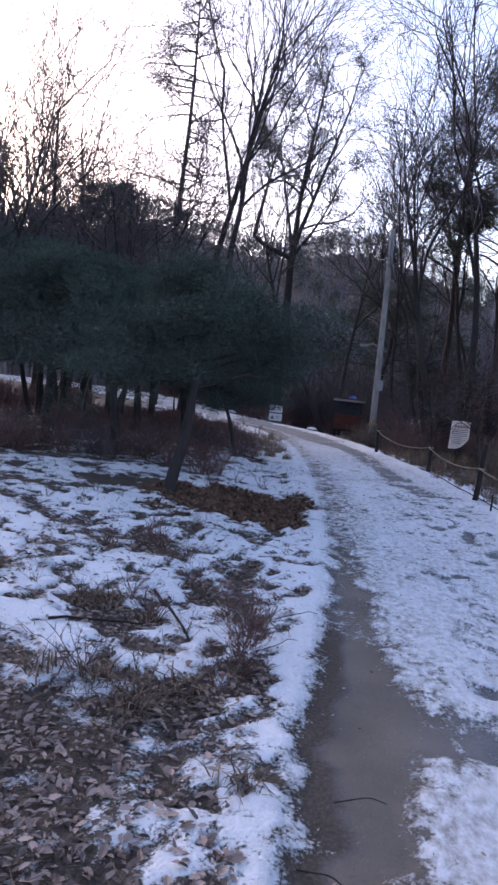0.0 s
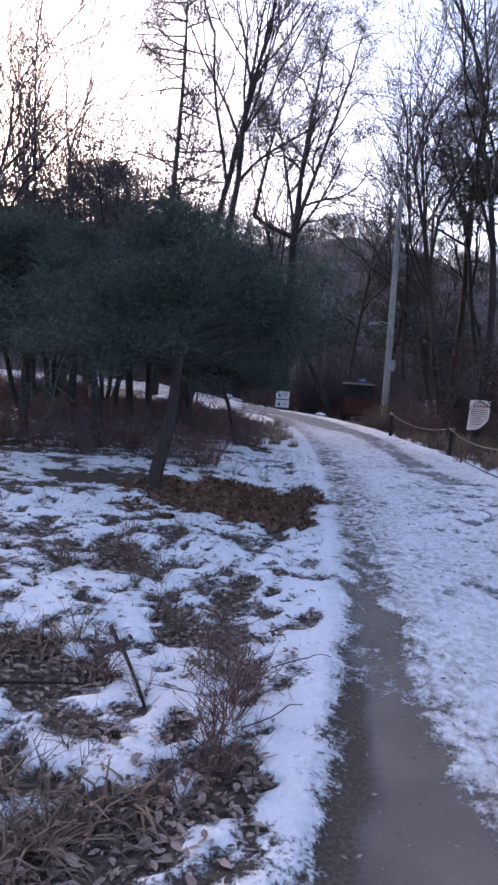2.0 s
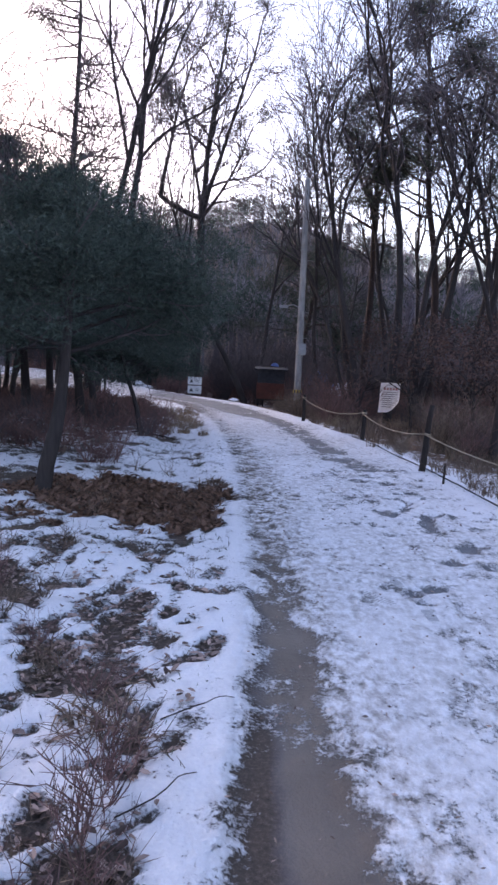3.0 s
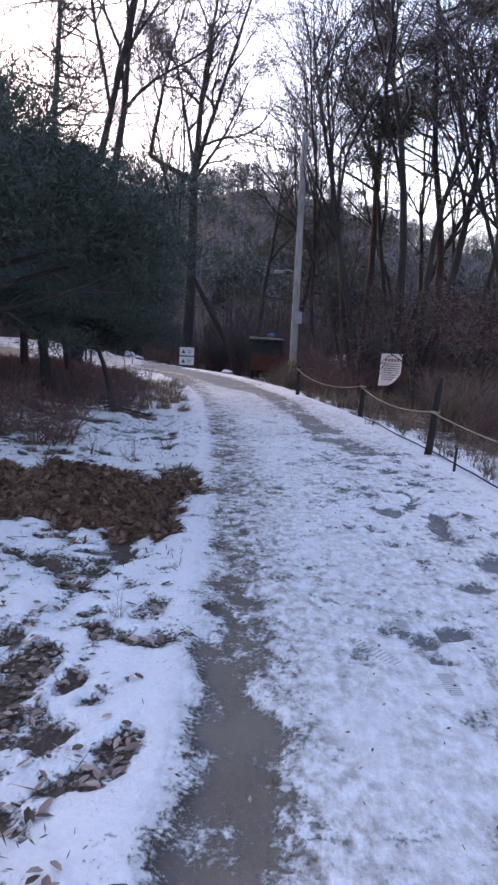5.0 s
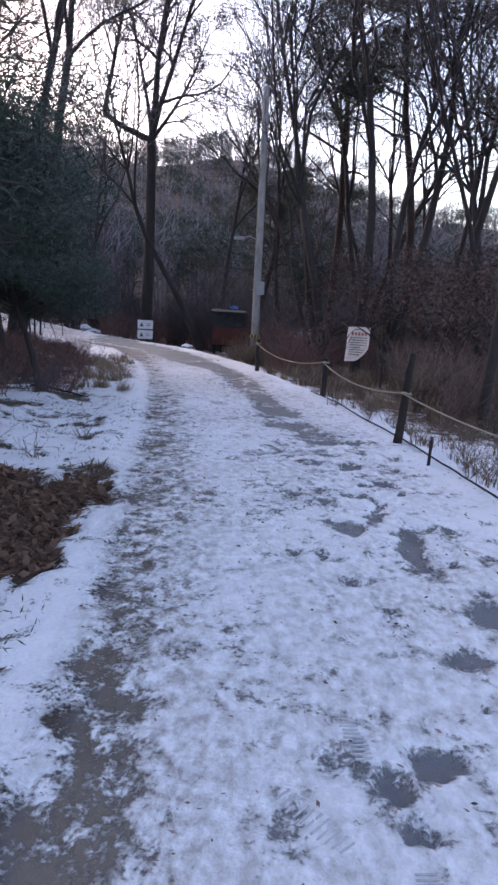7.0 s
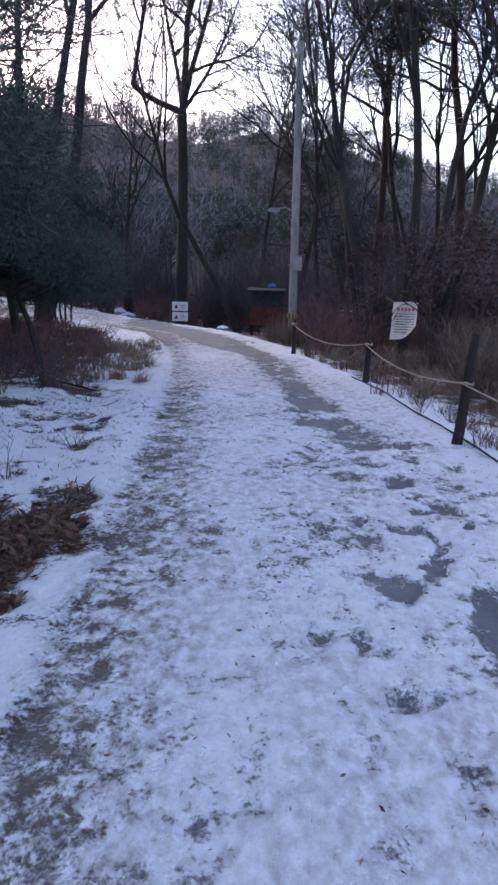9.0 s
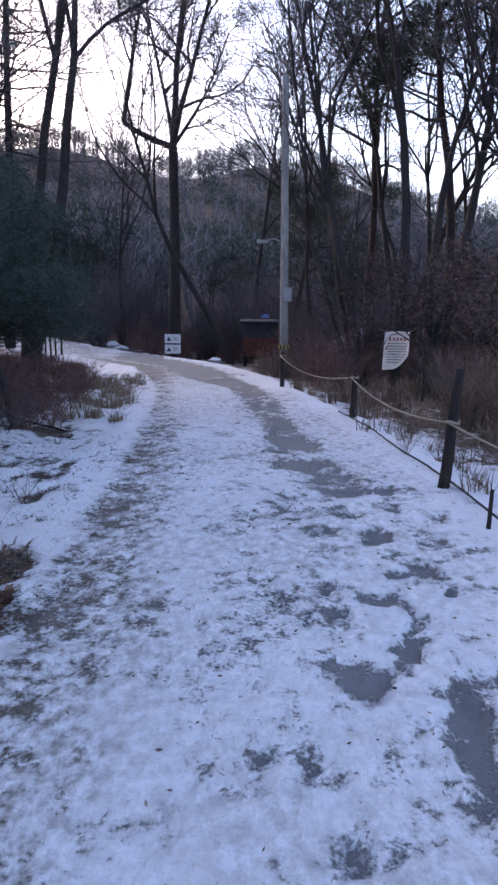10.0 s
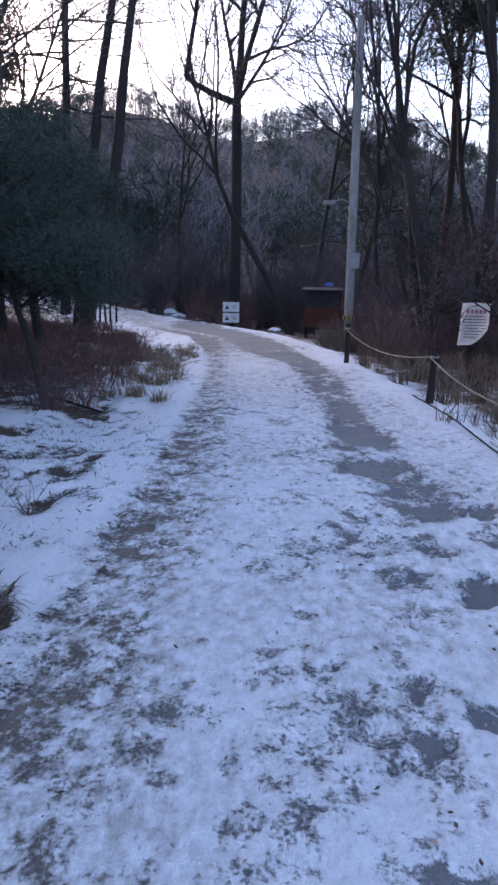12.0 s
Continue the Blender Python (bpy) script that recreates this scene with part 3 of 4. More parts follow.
def dark_evergreen(x, y, height, radius, lean, seed, clear=1.5, reach=1.8, label="dense dark green pine with low spreading branches", count=260, size=0.42, limbs=18, ln=0.14):
    rng = np.random.RandomState(seed)
    root = thing("young_pine", x, y, ground_at(x, y) - 0.05, label, "tree", "dark pines beside the path")
    segs, tips = [[], [], []], [[], [], [], []]
    limb(rng, segs, tips, (0, 0, 0), (lean[0], lean[1], 1), height, radius, 0.02, 0, [(8, 0.07, 0.04, 0, 0, 0, 0)])
    trunk = list(segs[0][0])
    spec = [(1, 0, 0, 0, 0, 0, 0), (5, 0.12, 0.03, 6, 0.25, 0.6, 0.45), (3, 0.2, 0.03, 2, 0.3, 0.6, 0.5), (2, 0.2, 0.02, 0, 0, 0, 0)]
    f0 = clear / height
    for i in range(limbs):
        f = f0 + (0.98 - f0) * (i + rng.rand()) / limbs
        s = trunk[min(7, int(f * 8))]
        t = f * 8 - int(f * 8)
        p = np.array(s[0:3]) * (1 - t) + np.array(s[4:7]) * t
        a = i * 2.4 + rng.rand()
        limb(rng, segs, tips, p, (math.cos(a), math.sin(a), 0.1 + 0.25 * rng.rand()), reach * (1.1 - 0.75 * (f - f0) / (1 - f0)) * (0.7 + 0.5 * rng.rand()), radius * 0.3, 0.008, 1, spec)
    clumps = [(*p, size * (0.6 + 0.7 * rng.rand()), 0.5, count, ln) for p, d in tips[1] + tips[2] if p[2] > clear * 0.8]
    tree_parts(root, segs, tips, M_BARK, M_TWIG, clumps, rng, M_NEEDLE)


def forked_pine(x, y, seed):
    """A big pine: straight bole, one arm swung out low and turned up, the rest rising to a tufted head."""
    rng = np.random.RandomState(seed)
    root = thing("pine_tree", x, y, ground_at(x, y) - 0.05, "tall forked pine behind the trail sign, tufted dark head", "tree")
    segs, tips = [[], [], []], [[], [], [], []]
    spec = [(6, 0.06, 0.03, 10, 0.12, 0.75, 0.36), (7, 0.2, 0.05, 9, 0.15, 0.65, 0.5), (5, 0.22, 0.05, 6, 0.1, 0.7, 0.55), (3, 0.25, 0.04, 0, 0, 0, 0)]
    limb(rng, segs, tips, (0, 0, 0), (0.015, 0, 1), 9.4, 0.29, 0.2, 0, [(6, 0.015, 0.02, 0, 0, 0, 0)])
    fork = np.array(segs[0][0][-1][4:7])
    limb(rng, segs, tips, fork, (-0.9, 0.1, 0.35), 2.5, 0.15, 0.11, 0, [(4, 0.05, 0.12, 0, 0, 0, 0)])
    elbow = np.array(segs[0][1][-1][4:7])
    limb(rng, segs, tips, elbow, (0.16, 0, 1), 7.0, 0.11, 0.03, 0, spec)
    for dx, dy, length, r in ((0.06, 0.1, 10.5, 0.17), (0.26, -0.15, 9.5, 0.13), (0.65, 0.2, 5.5, 0.09), (-0.15, 0.3, 7.5, 0.1)):
        limb(rng, segs, tips, fork, (dx, dy, 1), length, r, 0.03, 0, spec)
    clumps = [(*p, 0.3 + 0.35 * rng.rand(), 0.5, 60, 0.24) for p, d in tips[1] + tips[2] if rng.rand() < (0.55 if p[2] > 15 else 0.3 if p[2] > 11 else 0.3)]
    clumps += [(*(elbow + rng.normal(size=3) * (0.5, 0.4, 0.35)), 0.38, 0.5, 80, 0.22) for k in range(8)]
    clumps += [(*(fork + rng.normal(size=3) * (1.1, 0.5, 0.6) + np.array((0.2, 0, 1.2))), 0.42, 0.35, 80, 0.22) for k in range(9)]
    tree_parts(root, segs, tips, M_BARK, M_TWIG, clumps, rng, M_NEEDLE_DULL)


def withered_oak(x, y, height, seed):
    """A slight oak that has kept its brown leaves."""
    rng = np.random.RandomState(seed)
    root = thing("young_oak", x, y, ground_at(x, y) - 0.05, "slight young oak still holding withered red-brown leaves", "tree", "young oaks behind the fence")
    segs, tips = [[], [], []], [[], [], [], []]
    spec = [(7, 0.1, 0.03, 12, 0.2, 0.8, 0.5), (5, 0.2, 0.02, 6, 0.2, 0.7, 0.5), (4, 0.25, 0.0, 3, 0.2, 0.7, 0.5), (2, 0.3, 0, 0, 0, 0, 0)]
    limb(rng, segs, tips, (0, 0, 0), (rng.normal() * 0.12, 0, 1), height, 0.05, 0.012, 0, spec)
    tree_parts(root, segs, tips, M_BARK, M_TWIG)
    at = [p for p, d in tips[2] + tips[3]]
    n = len(at) * 5
    c = np.repeat(np.array(at), 5, 0) + rng.normal(size=(n, 3)) * 0.11
    d = unit(rng, n) + np.array((0, 0, -0.5))
    d /= np.linalg.norm(d, axis=1, keepdims=True)
    v, f = blades(c, d, 0.06 + 0.06 * rng.rand(n), 0.03 + 0.03 * rng.rand(n), rng)
    tagged(put_part("leaves", quick_mesh("leaves", v, f, M_LEAF_WITHERED), root, "withered red-brown leaves"), kind="stuff")


# trees ahead, by the bend
forked_pine(-4.1, 37.3, 5)
bare_tree(-0.7, 42.0, 14, 0.15, (0.06, 0), 7, label="leafless tree in the woods past the bend", first=0.4, spread=0.55, kids=11)
bare_tree(-1.1, 33.5, 12, 0.16, (-0.42, 0), 9, label="leafless tree leaning over the path bend", first=0.45, lift=0.0)
bare_tree(-6.6, 38.5, 10, 0.13, (-0.12, 0.05), 6, label="thin crooked leafless tree", first=0.35, spread=0.6)
pine_tree(-11.0, 27.0, 9.0, 0.15, (0.0, 0), 13, clear=0.35, limbs=18, reach=0.28, size=0.8)
larch_tree(-9.4, 31.2, 19, 0.2, (0.07, 0), 21)
bare_tree(-6.4, 25.3, 15.5, 0.2, (0.24, 0), 23, stems=2, apart=0.4, label="tall leafless tree of two stems rising side by side", first=0.45, spread=0.4, kids=10, twigs=7)
for i, (x, y, h, r) in enumerate([(-9.0, 18.5, 8.6, 0.1), (-12.5, 20.5, 9.5, 0.11), (-6.8, 19.0, 7.2, 0.08), (-10.6, 23.0, 10.0, 0.12), (-15.5, 23.5, 10.5, 0.12), (-18.5, 28.0, 11.5, 0.13), (-9.8, 15.0, 7.0, 0.08), (-12.0, 26.5, 11.5, 0.12)]):
    bare_tree(x, y, h, r, (0.05 - 0.02 * (i % 4), 0), 140 + i, stems=2, first=0.3, spread=0.55, kids=8, twigs=5, label="slender leafless tree above the dark pines", group="slender trees above the pines")
bare_tree(-14.5, 29.0, 12.5, 0.16, (0.05, 0), 25, first=0.4)
bare_tree(-11.5, 24.0, 8.5, 0.1, (0.05, 0), 26, stems=2)
bare_tree(-8.2, 22.0, 7.5, 0.08, (0.1, 0), 27, stems=3)
pine_tree(-13.5, 21.0, 8.5, 0.14, (0.0, 0), 28, clear=0.4, limbs=16, reach=0.26, size=0.7)
pine_tree(-17.0, 25.0, 10, 0.15, (0.03, 0), 29, clear=0.4, limbs=16, reach=0.26, size=0.8)
# clump of many-stemmed trees beyond the rope fence
RIGHT = [(3.3, 25.4, 13.5, 0.15, -0.02, 3), (3.9, 24.0, 14, 0.16, 0.03, 1), (4.8, 25.0, 14, 0.17, 0.12, 2), (6.2, 24.0, 13.5, 0.14, 0.1, 2), (7.5, 23.0, 13, 0.13, 0.07, 2), (4.9, 31.5, 14, 0.15, 0.03, 2), (7.6, 29.5, 14, 0.15, 0.07, 2), (10.2, 27.0, 13, 0.14, 0.05, 2), (2.6, 34.0, 12, 0.12, 0.04, 2), (12.0, 31.0, 14, 0.16, -0.05, 2), (4.3, 14.6, 9.5, 0.09, 0.05, 1), (6.3, 17.5, 11, 0.11, 0.04, 2), (8.4, 18.5, 12, 0.12, 0.08, 2), (6.6, 33.5, 14, 0.14, 0.05, 2)]
for i, (x, y, h, r, lean, stems) in enumerate(RIGHT):
    bare_tree(x, y, h, r, (lean, 0), 40 + i, stems=stems, first=0.36, spread=0.46, kids=9, twigs=5, label="tall many-stemmed leafless tree behind the rope fence", group="trees behind the fence")
pine_tree(4.3, 33.5, 15.5, 0.2, (0.02, 0), 61, clear=0.5, limbs=20, reach=0.2, size=0.75, bare=0.4)
pine_tree(9.0, 25.5, 14.5, 0.19, (0.02, 0), 62, clear=0.5, limbs=18, reach=0.24, size=0.8, bare=0.4)
pine_tree(12.5, 25.0, 14.5, 0.19, (-0.02, 0), 63, clear=0.4, limbs=24, reach=0.26, size=0.8, bare=0.3)
pine_tree(6.0, 27.5, 15.0, 0.18, (0.03, 0), 65, clear=0.52, limbs=16, reach=0.2, size=0.7, bare=0.4)
pine_tree(1.4, 44.0, 9.0, 0.2, (0.05, 0), 64, clear=0.4, limbs=16, reach=0.34, size=0.9)
for i, (x, y, h) in enumerate([(5.0, 18.2, 2.6), (6.6, 19.6, 3.0), (4.2, 21.6, 3.0), (7.9, 21.2, 3.2), (5.6, 22.4, 3.3), (8.8, 24.5, 3.6), (3.1, 25.0, 3.0)]):
    withered_oak(x, y, h, 500 + i)
# dark young pines along the left
DARK = [(-2.3, 8.7, 2.75, 0.09, 0.14, 1.5, 1.5), (-4.0, 11.2, 3.3, 0.1, 0.0, 1.3, 1.8), (-5.8, 12.2, 3.6, 0.1, 0.0, 1.4, 1.8), (-7.8, 13.6, 4.1, 0.1, 0.0, 1.4, 1.9), (-3.6, 14.6, 3.2, 0.1, -0.05, 1.3, 1.6), (-2.3, 14.1, 2.25, 0.05, -0.25, 1.15, 0.9), (-5.2, 16.0, 4.0, 0.11, 0, 1.5, 1.8), (-7.3, 17.5, 4.4, 0.12, 0, 1.6, 1.9), (-9.8, 16.5, 4.7, 0.12, 0, 1.5, 1.9), (-4.4, 18.4, 3.7, 0.1, 0, 1.5, 1.6), (-6.2, 20.5, 4.6, 0.12, 0, 1.6, 1.9), (-9.2, 20.5, 5.2, 0.12, 0, 1.6, 1.9), (-12.0, 15.5, 5.2, 0.12, 0, 1.6, 1.9)]
for i, (x, y, h, r, lean, clear, reach) in enumerate(DARK):
    dark_evergreen(x, y, h, r, (lean, 0), 80 + i, clear=clear, reach=reach, count=820 if i in (0, 5) else 520 if i in (1, 4) else 260, ln=0.07 if i in (0, 5) else 0.085 if i in (1, 4) else 0.13)


# ---- woods on the hillside, too far to count ----
def hill_woods():
    rng = np.random.RandomState(5)
    segs, clumps = [], []
    for i in range(2600):
        y = 46 + 190 * rng.rand() ** 1.5
        x = (rng.rand() - 0.5) * (40 + y * 0.95) - 2
        if y < 60 and abs(x + 3) < 6:
            continue
        z, h = float(land([x], [y])[0]), 4.5 + 4 * rng.rand()
        r = 0.1 + 0.05 * rng.rand()
        top = np.array((x + rng.normal() * 0.5, y, z + h))
        foot = np.array((x, y, z - 0.3))
        if rng.rand() < (0.4 if y > 110 else 0.3):
            segs.append((*foot, r, *top, r * 0.3))
            for k in range(5):
                clumps.append((top[0] + rng.normal() * 1.1, y + rng.normal(), top[2] - 0.5 - 2.2 * rng.rand(), 1.4, 0.6, 60, 0.75))
            continue
        segs.append((*foot, r, *top, r * 0.2))
        for k in range(9):
            f = 0.3 + 0.65 * rng.rand()
            p = foot + (top - foot) * f
            q = p + np.array((rng.normal() * 0.9, rng.normal() * 0.9, 1.2 + 1.3 * rng.rand())) * (1.3 - f)
            segs.append((*p, r * 0.4, *q, 0.025))
            for w in range(3):
                p2 = p + (q - p) * (0.3 + 0.7 * rng.rand())
                q2 = p2 + np.array((rng.normal() * 0.6, rng.normal() * 0.6, 0.5 + 0.7 * rng.rand()))
                segs.append((*p2, 0.035, *q2, 0.02))
    # the hill's haze is carried by this wood colour, no volume
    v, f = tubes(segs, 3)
    tagged(new("hillside_woods", quick_mesh("hillside_woods", v, f, M_WOODS_HAZE)), "leafless winter woods covering the far hillside, haze tinted into their colour", "woods", kind="stuff")
    v, f = needle_clumps(rng, clumps)
    tagged(new("hillside_pines", quick_mesh("hillside_pines", v, f, M_FARPINE)), "dark pine crowns among the hillside woods", "woods", kind="stuff")


hill_woods()


# ---- built things ----
def tube_mesh(name, pts, radius, sides, mat, closed_ends=True):
    """One smooth tube along points; radius a number or one for each point."""
    pts = [Vector(p) for p in pts]
    bm, rings = bmesh.new(), []
    for i, p in enumerate(pts):
        d = (pts[min(i + 1, len(pts) - 1)] - pts[max(i - 1, 0)]).normalized()
        u = d.cross(Vector((0, 0, 1)) if abs(d.z) < 0.9 else Vector((1, 0, 0))).normalized()
        v = d.cross(u)
        r = radius[i] if isinstance(radius, (list, tuple)) else radius
        rings.append([bm.verts.new(p + (u * math.cos(a) + v * math.sin(a)) * r) for a in (k * 2 * math.pi / sides for k in range(sides))])
    for a, b in zip(rings, rings[1:]):
        for k in range(sides):
            bm.faces.new((a[k], a[(k + 1) % sides], b[(k + 1) % sides], b[k]))
    bm.faces.new(rings[0][::-1])
    bm.faces.new(rings[-1])
    bmesh.ops.recalc_face_normals(bm, faces=bm.faces)
    me = bpy.data.meshes.new(name)
    bm.to_mesh(me)
    bm.free()
    me.materials.append(mat)
    for p in me.polygons:
        p.use_smooth = len(p.vertices) == 4
    return me


def box_bm(w, d, h, centre=(0, 0, 0), bevel=0.006):
    bm = bmesh.new()
    bmesh.ops.create_cube(bm, size=1, matrix=Matrix.Translation(centre) @ Matrix.Diagonal((w, d, h, 1)))
    if bevel:
        bmesh.ops.bevel(bm, geom=bm.edges[:], offset=bevel, segments=2, affect="EDGES")
    return bm


def fence_post(x, y, height, lean):
    root = thing("fence_post", x, y, ground_at(x, y) - 0.04, "dark weathered round timber post of the rope fence", "post", "rope fence posts")
    rng = random.Random(int(x * 100))
    pts = [(lean * k / 6 * height + rng.uniform(-0.006, 0.006), rng.uniform(-0.006, 0.006), k / 6 * height) for k in range(7)]
    put_part("shaft", tube_mesh("shaft", pts, [0.05, 0.047, 0.045, 0.043, 0.042, 0.04, 0.034], 12, M_POST), root)
    return root


POSTS = [(0.95, 19.9, 0.76, 0.68, 0.0), (1.95, 15.5, 0.66, 0.6, 0.02), (2.27, 11.5, 1.0, 0.58, 0.07), (3.75, 9.0, 0.9, 0.5, 0.0)]
for x, y, h, tie, lean in POSTS:
    root = fence_post(x, y, h, lean)
    ring = [(lean * tie + 0.047 * math.cos(a), 0.047 * math.sin(a), tie + 0.008 * math.sin(2 * a)) for a in (k * math.pi / 8 for k in range(17))]
    put_part("rope_knot", tube_mesh("rope_knot", ring, 0.011, 6, M_ROPE), root, "rope wound round the post")
for (xa, ya, ha, ta, la), (xb, yb, hb, tb, lb) in zip(POSTS, POSTS[1:]):
    a, b = Vector((xa + la * ta - 0.05, ya, ground_at(xa, ya) - 0.04 + ta)), Vector((xb + lb * tb - 0.05, yb, ground_at(xb, yb) - 0.04 + tb))
    sag = 0.17 if ya > 16 else 0.12
    pts = [a.lerp(b, k / 20) - Vector((0, 0, sag * 4 * (k / 20) * (1 - k / 20))) for k in range(21)]
    tagged(new("rope", tube_mesh("rope", pts, 0.0085, 7, M_ROPE)), "pale hemp rope sagging between two fence posts", "rope", "fence ropes")

# hose lying on the verge, and a low stake
hose = []
for k in range(60):
    y = 6.5 + k * 0.16
    x = float(np.interp(y, [6.5, 10.2, 12.3, 15.0, 16], [2.75, 2.42, 2.3, 1.92, 1.8])) + 0.015 * math.sin(y * 2.3)
    hose.append((x, y, ground_at(x, y) + 0.03 + 0.015 * math.sin(y * 1.4)))
tagged(new("hose", tube_mesh("hose", hose, 0.009, 7, M_CABLE)), "black hose lying along the edge of the path", "hose")
tagged(new("stake", tube_mesh("stake", [(2.3, 10.4, ground_at(2.3, 10.4) - 0.03), (2.305, 10.4, ground_at(2.3, 10.4) + 0.26)], [0.016, 0.013], 8, M_POST)), "short dark stake pushed into the snow by the hose", "stake")


for k in range(6):
    x, y = -8.0 + 0.19 * k, 30.0 + 0.06 * (k % 2)
    tagged(new("stake", tube_mesh("stake", [(x, y, ground_at(x, y) - 0.05), (x + 0.03 * (k % 3 - 1), y, ground_at(x, y) + 0.62 + 0.08 * (k % 3))], [0.04, 0.032], 8, M_POST)), "dark timber stake before the snowy bank", "stake", "stakes by the bank")


def trail_sign():
    x, y = -3.72, 34.5
    root = thing("trail_sign", x, y, ground_at(x, y) + 0.02, "white two-board warning sign on thin steel legs", "sign")
    for sx in (-0.24, 0.24):
        put_part("leg", tube_mesh("leg", [(sx, 0.03, -0.05), (sx, 0.03, 1.22)], 0.018, 8, M_STEEL), root)
    for z in (0.62, 1.06):
        board = part("board", box_bm(0.68, 0.025, 0.38, (0, 0, z)), M_WHITE, root)
        bm = bmesh.new()
        tri = [bm.verts.new((-0.25, -0.017, z - 0.09)), bm.verts.new((-0.07, -0.017, z - 0.09)), bm.verts.new((-0.16, -0.017, z + 0.09))]
        bm.faces.new(tri)
        part("pictogram", bm, M_INK, board, "dark triangular pictogram")
        for k, w in enumerate((0.2, 0.16)):
            part("text_bar", box_bm(w, 0.006, 0.022, (0.13, -0.016, z + 0.04 - 0.08 * k), 0), M_INK, board)


trail_sign()


def banner():
    """Cloth notice hung between two trunks, its lower corner fallen away."""
    x, y = 3.78, 23.0
    z0 = 0.18
    root = thing("banner", x, y, z0, "white cloth notice banner with rows of dark print, one corner drooping", "banner")
    n, w, h = 14, 0.6, 0.94
    bm, grid = bmesh.new(), []
    for j in range(n + 1):
        row = []
        for i in range(n + 1):
            u, v = i / n, j / n
            cut = max(0.0, u - 0.35) / 0.65
            hh = h * (1 - 0.38 * cut ** 1.8)
            row.append(bm.verts.new(((u - 0.5) * w + 0.03 * v * (1 - u) * -1, 0.05 * math.sin(u * 5 + v * 2) + 0.03 * math.sin(v * 7), h / 2 - v * hh + 0.02 * math.sin(u * 3))))
        grid.append(row)
    for j in range(n):
        for i in range(n):
            bm.faces.new((grid[j][i], grid[j][i + 1], grid[j + 1][i + 1], grid[j + 1][i]))
    bmesh.ops.solidify(bm, geom=bm.faces[:], thickness=0.004)
    part("cloth", bm, M_CLOTH, root, smooth_shade=True)
    for k in range(5):
        part("heading_mark", box_bm(0.055, 0.006, 0.08, (-0.18 + 0.09 * k, -0.075, 0.3), 0), M_INK_RED, root)
    for k in range(8):
        wide = 0.48 - max(0, k - 4) * 0.06
        part("text_line", box_bm(wide, 0.006, 0.015, (-0.25 + wide / 2, -0.072 - 0.004 * (k % 2), 0.19 - 0.065 * k), 0), M_INK, root)
    for sx in (-1, 1):
        put_part("cord", tube_mesh("cord", [(sx * w / 2, 0, h / 2), (sx * (w / 2 + 0.2), 0.12, h / 2 + 0.12)], 0.006, 5, M_ROPE), root)


banner()


def utility_pole():
    x, y = 1.0, 26.0
    root = thing("utility_pole", x, y, ground_at(x, y) - 0.1, "pale grey concrete utility pole with lamp and cables", "pole")
    put_part("shaft", tube_mesh("shaft", [(-0.012 * z, 0, z) for z in (0, 1.5, 3, 4.5, 6, 7, 8.3)], [0.128, 0.124, 0.118, 0.112, 0.105, 0.1, 0.094], 18, M_CONCRETE), root)
    for k in range(9):
        z, sx = 2.4 + 0.45 * k, 1 if k % 2 else -1
        put_part("step_bolt", tube_mesh("step_bolt", [(sx * 0.09, 0, z), (sx * 0.22, 0, z)], 0.012, 6, M_STEEL), root)
    part("meter_box", box_bm(0.26, 0.16, 0.4, (0.06, -0.17, 2.45), 0.015), M_STEEL, root, "small grey equipment box")
    for z in (2.2, 2.7, 5.9):
        ring = [(-0.012 * z + 0.124 * math.cos(a), 0.124 * math.sin(a), z) for a in (k * math.pi / 10 for k in range(21))]
        put_part("band", tube_mesh("band", ring, 0.014, 5, M_STEEL), root, "steel strap")
    arm = put_part("lamp_arm", tube_mesh("lamp_arm", [(-0.1, -0.05, 3.9), (-0.35, -0.08, 4.0), (-0.55, -0.1, 3.95)], 0.02, 8, M_STEEL), root)
    bm = box_bm(0.34, 0.16, 0.1, (-0.68, -0.11, 3.92), 0.03)
    part("lamp_head", bm, M_STEEL, arm, "grey lamp head, unlit")
    part("board_yellow", box_bm(0.3, 0.02, 0.12, (-0.02, -0.15, 0.95), 0.004), M_YELLOW, root, "yellow and black hazard band")
    for k in range(3):
        part("black_stripe", box_bm(0.045, 0.006, 0.12, (-0.11 + 0.1 * k, -0.163, 0.95), 0), M_INK, root)


utility_pole()


def cable(a, b, sag, label):
    a, b = Vector(a), Vector(b)
    pts = [a.lerp(b, k / 24) - Vector((0, 0, sag * 4 * (k / 24) * (1 - k / 24))) for k in range(25)]
    tagged(new("cable", tube_mesh("cable", pts, 0.009, 5, M_CABLE)), label, "cable", "overhead cables")


cable((1.05, 26.0, 2.9), (5.0, 24.9, 2.4), 0.35, "thin black cable from the pole to a tree")
cable((0.85, 26.0, 2.4), (-3.9, 37.2, 3.9), 0.9, "thin black cable sagging towards the woods")
cable((0.92, 26.0, 6.0), (8.0, 29.6, 7.6), 0.3, "thin black cable high on the pole")


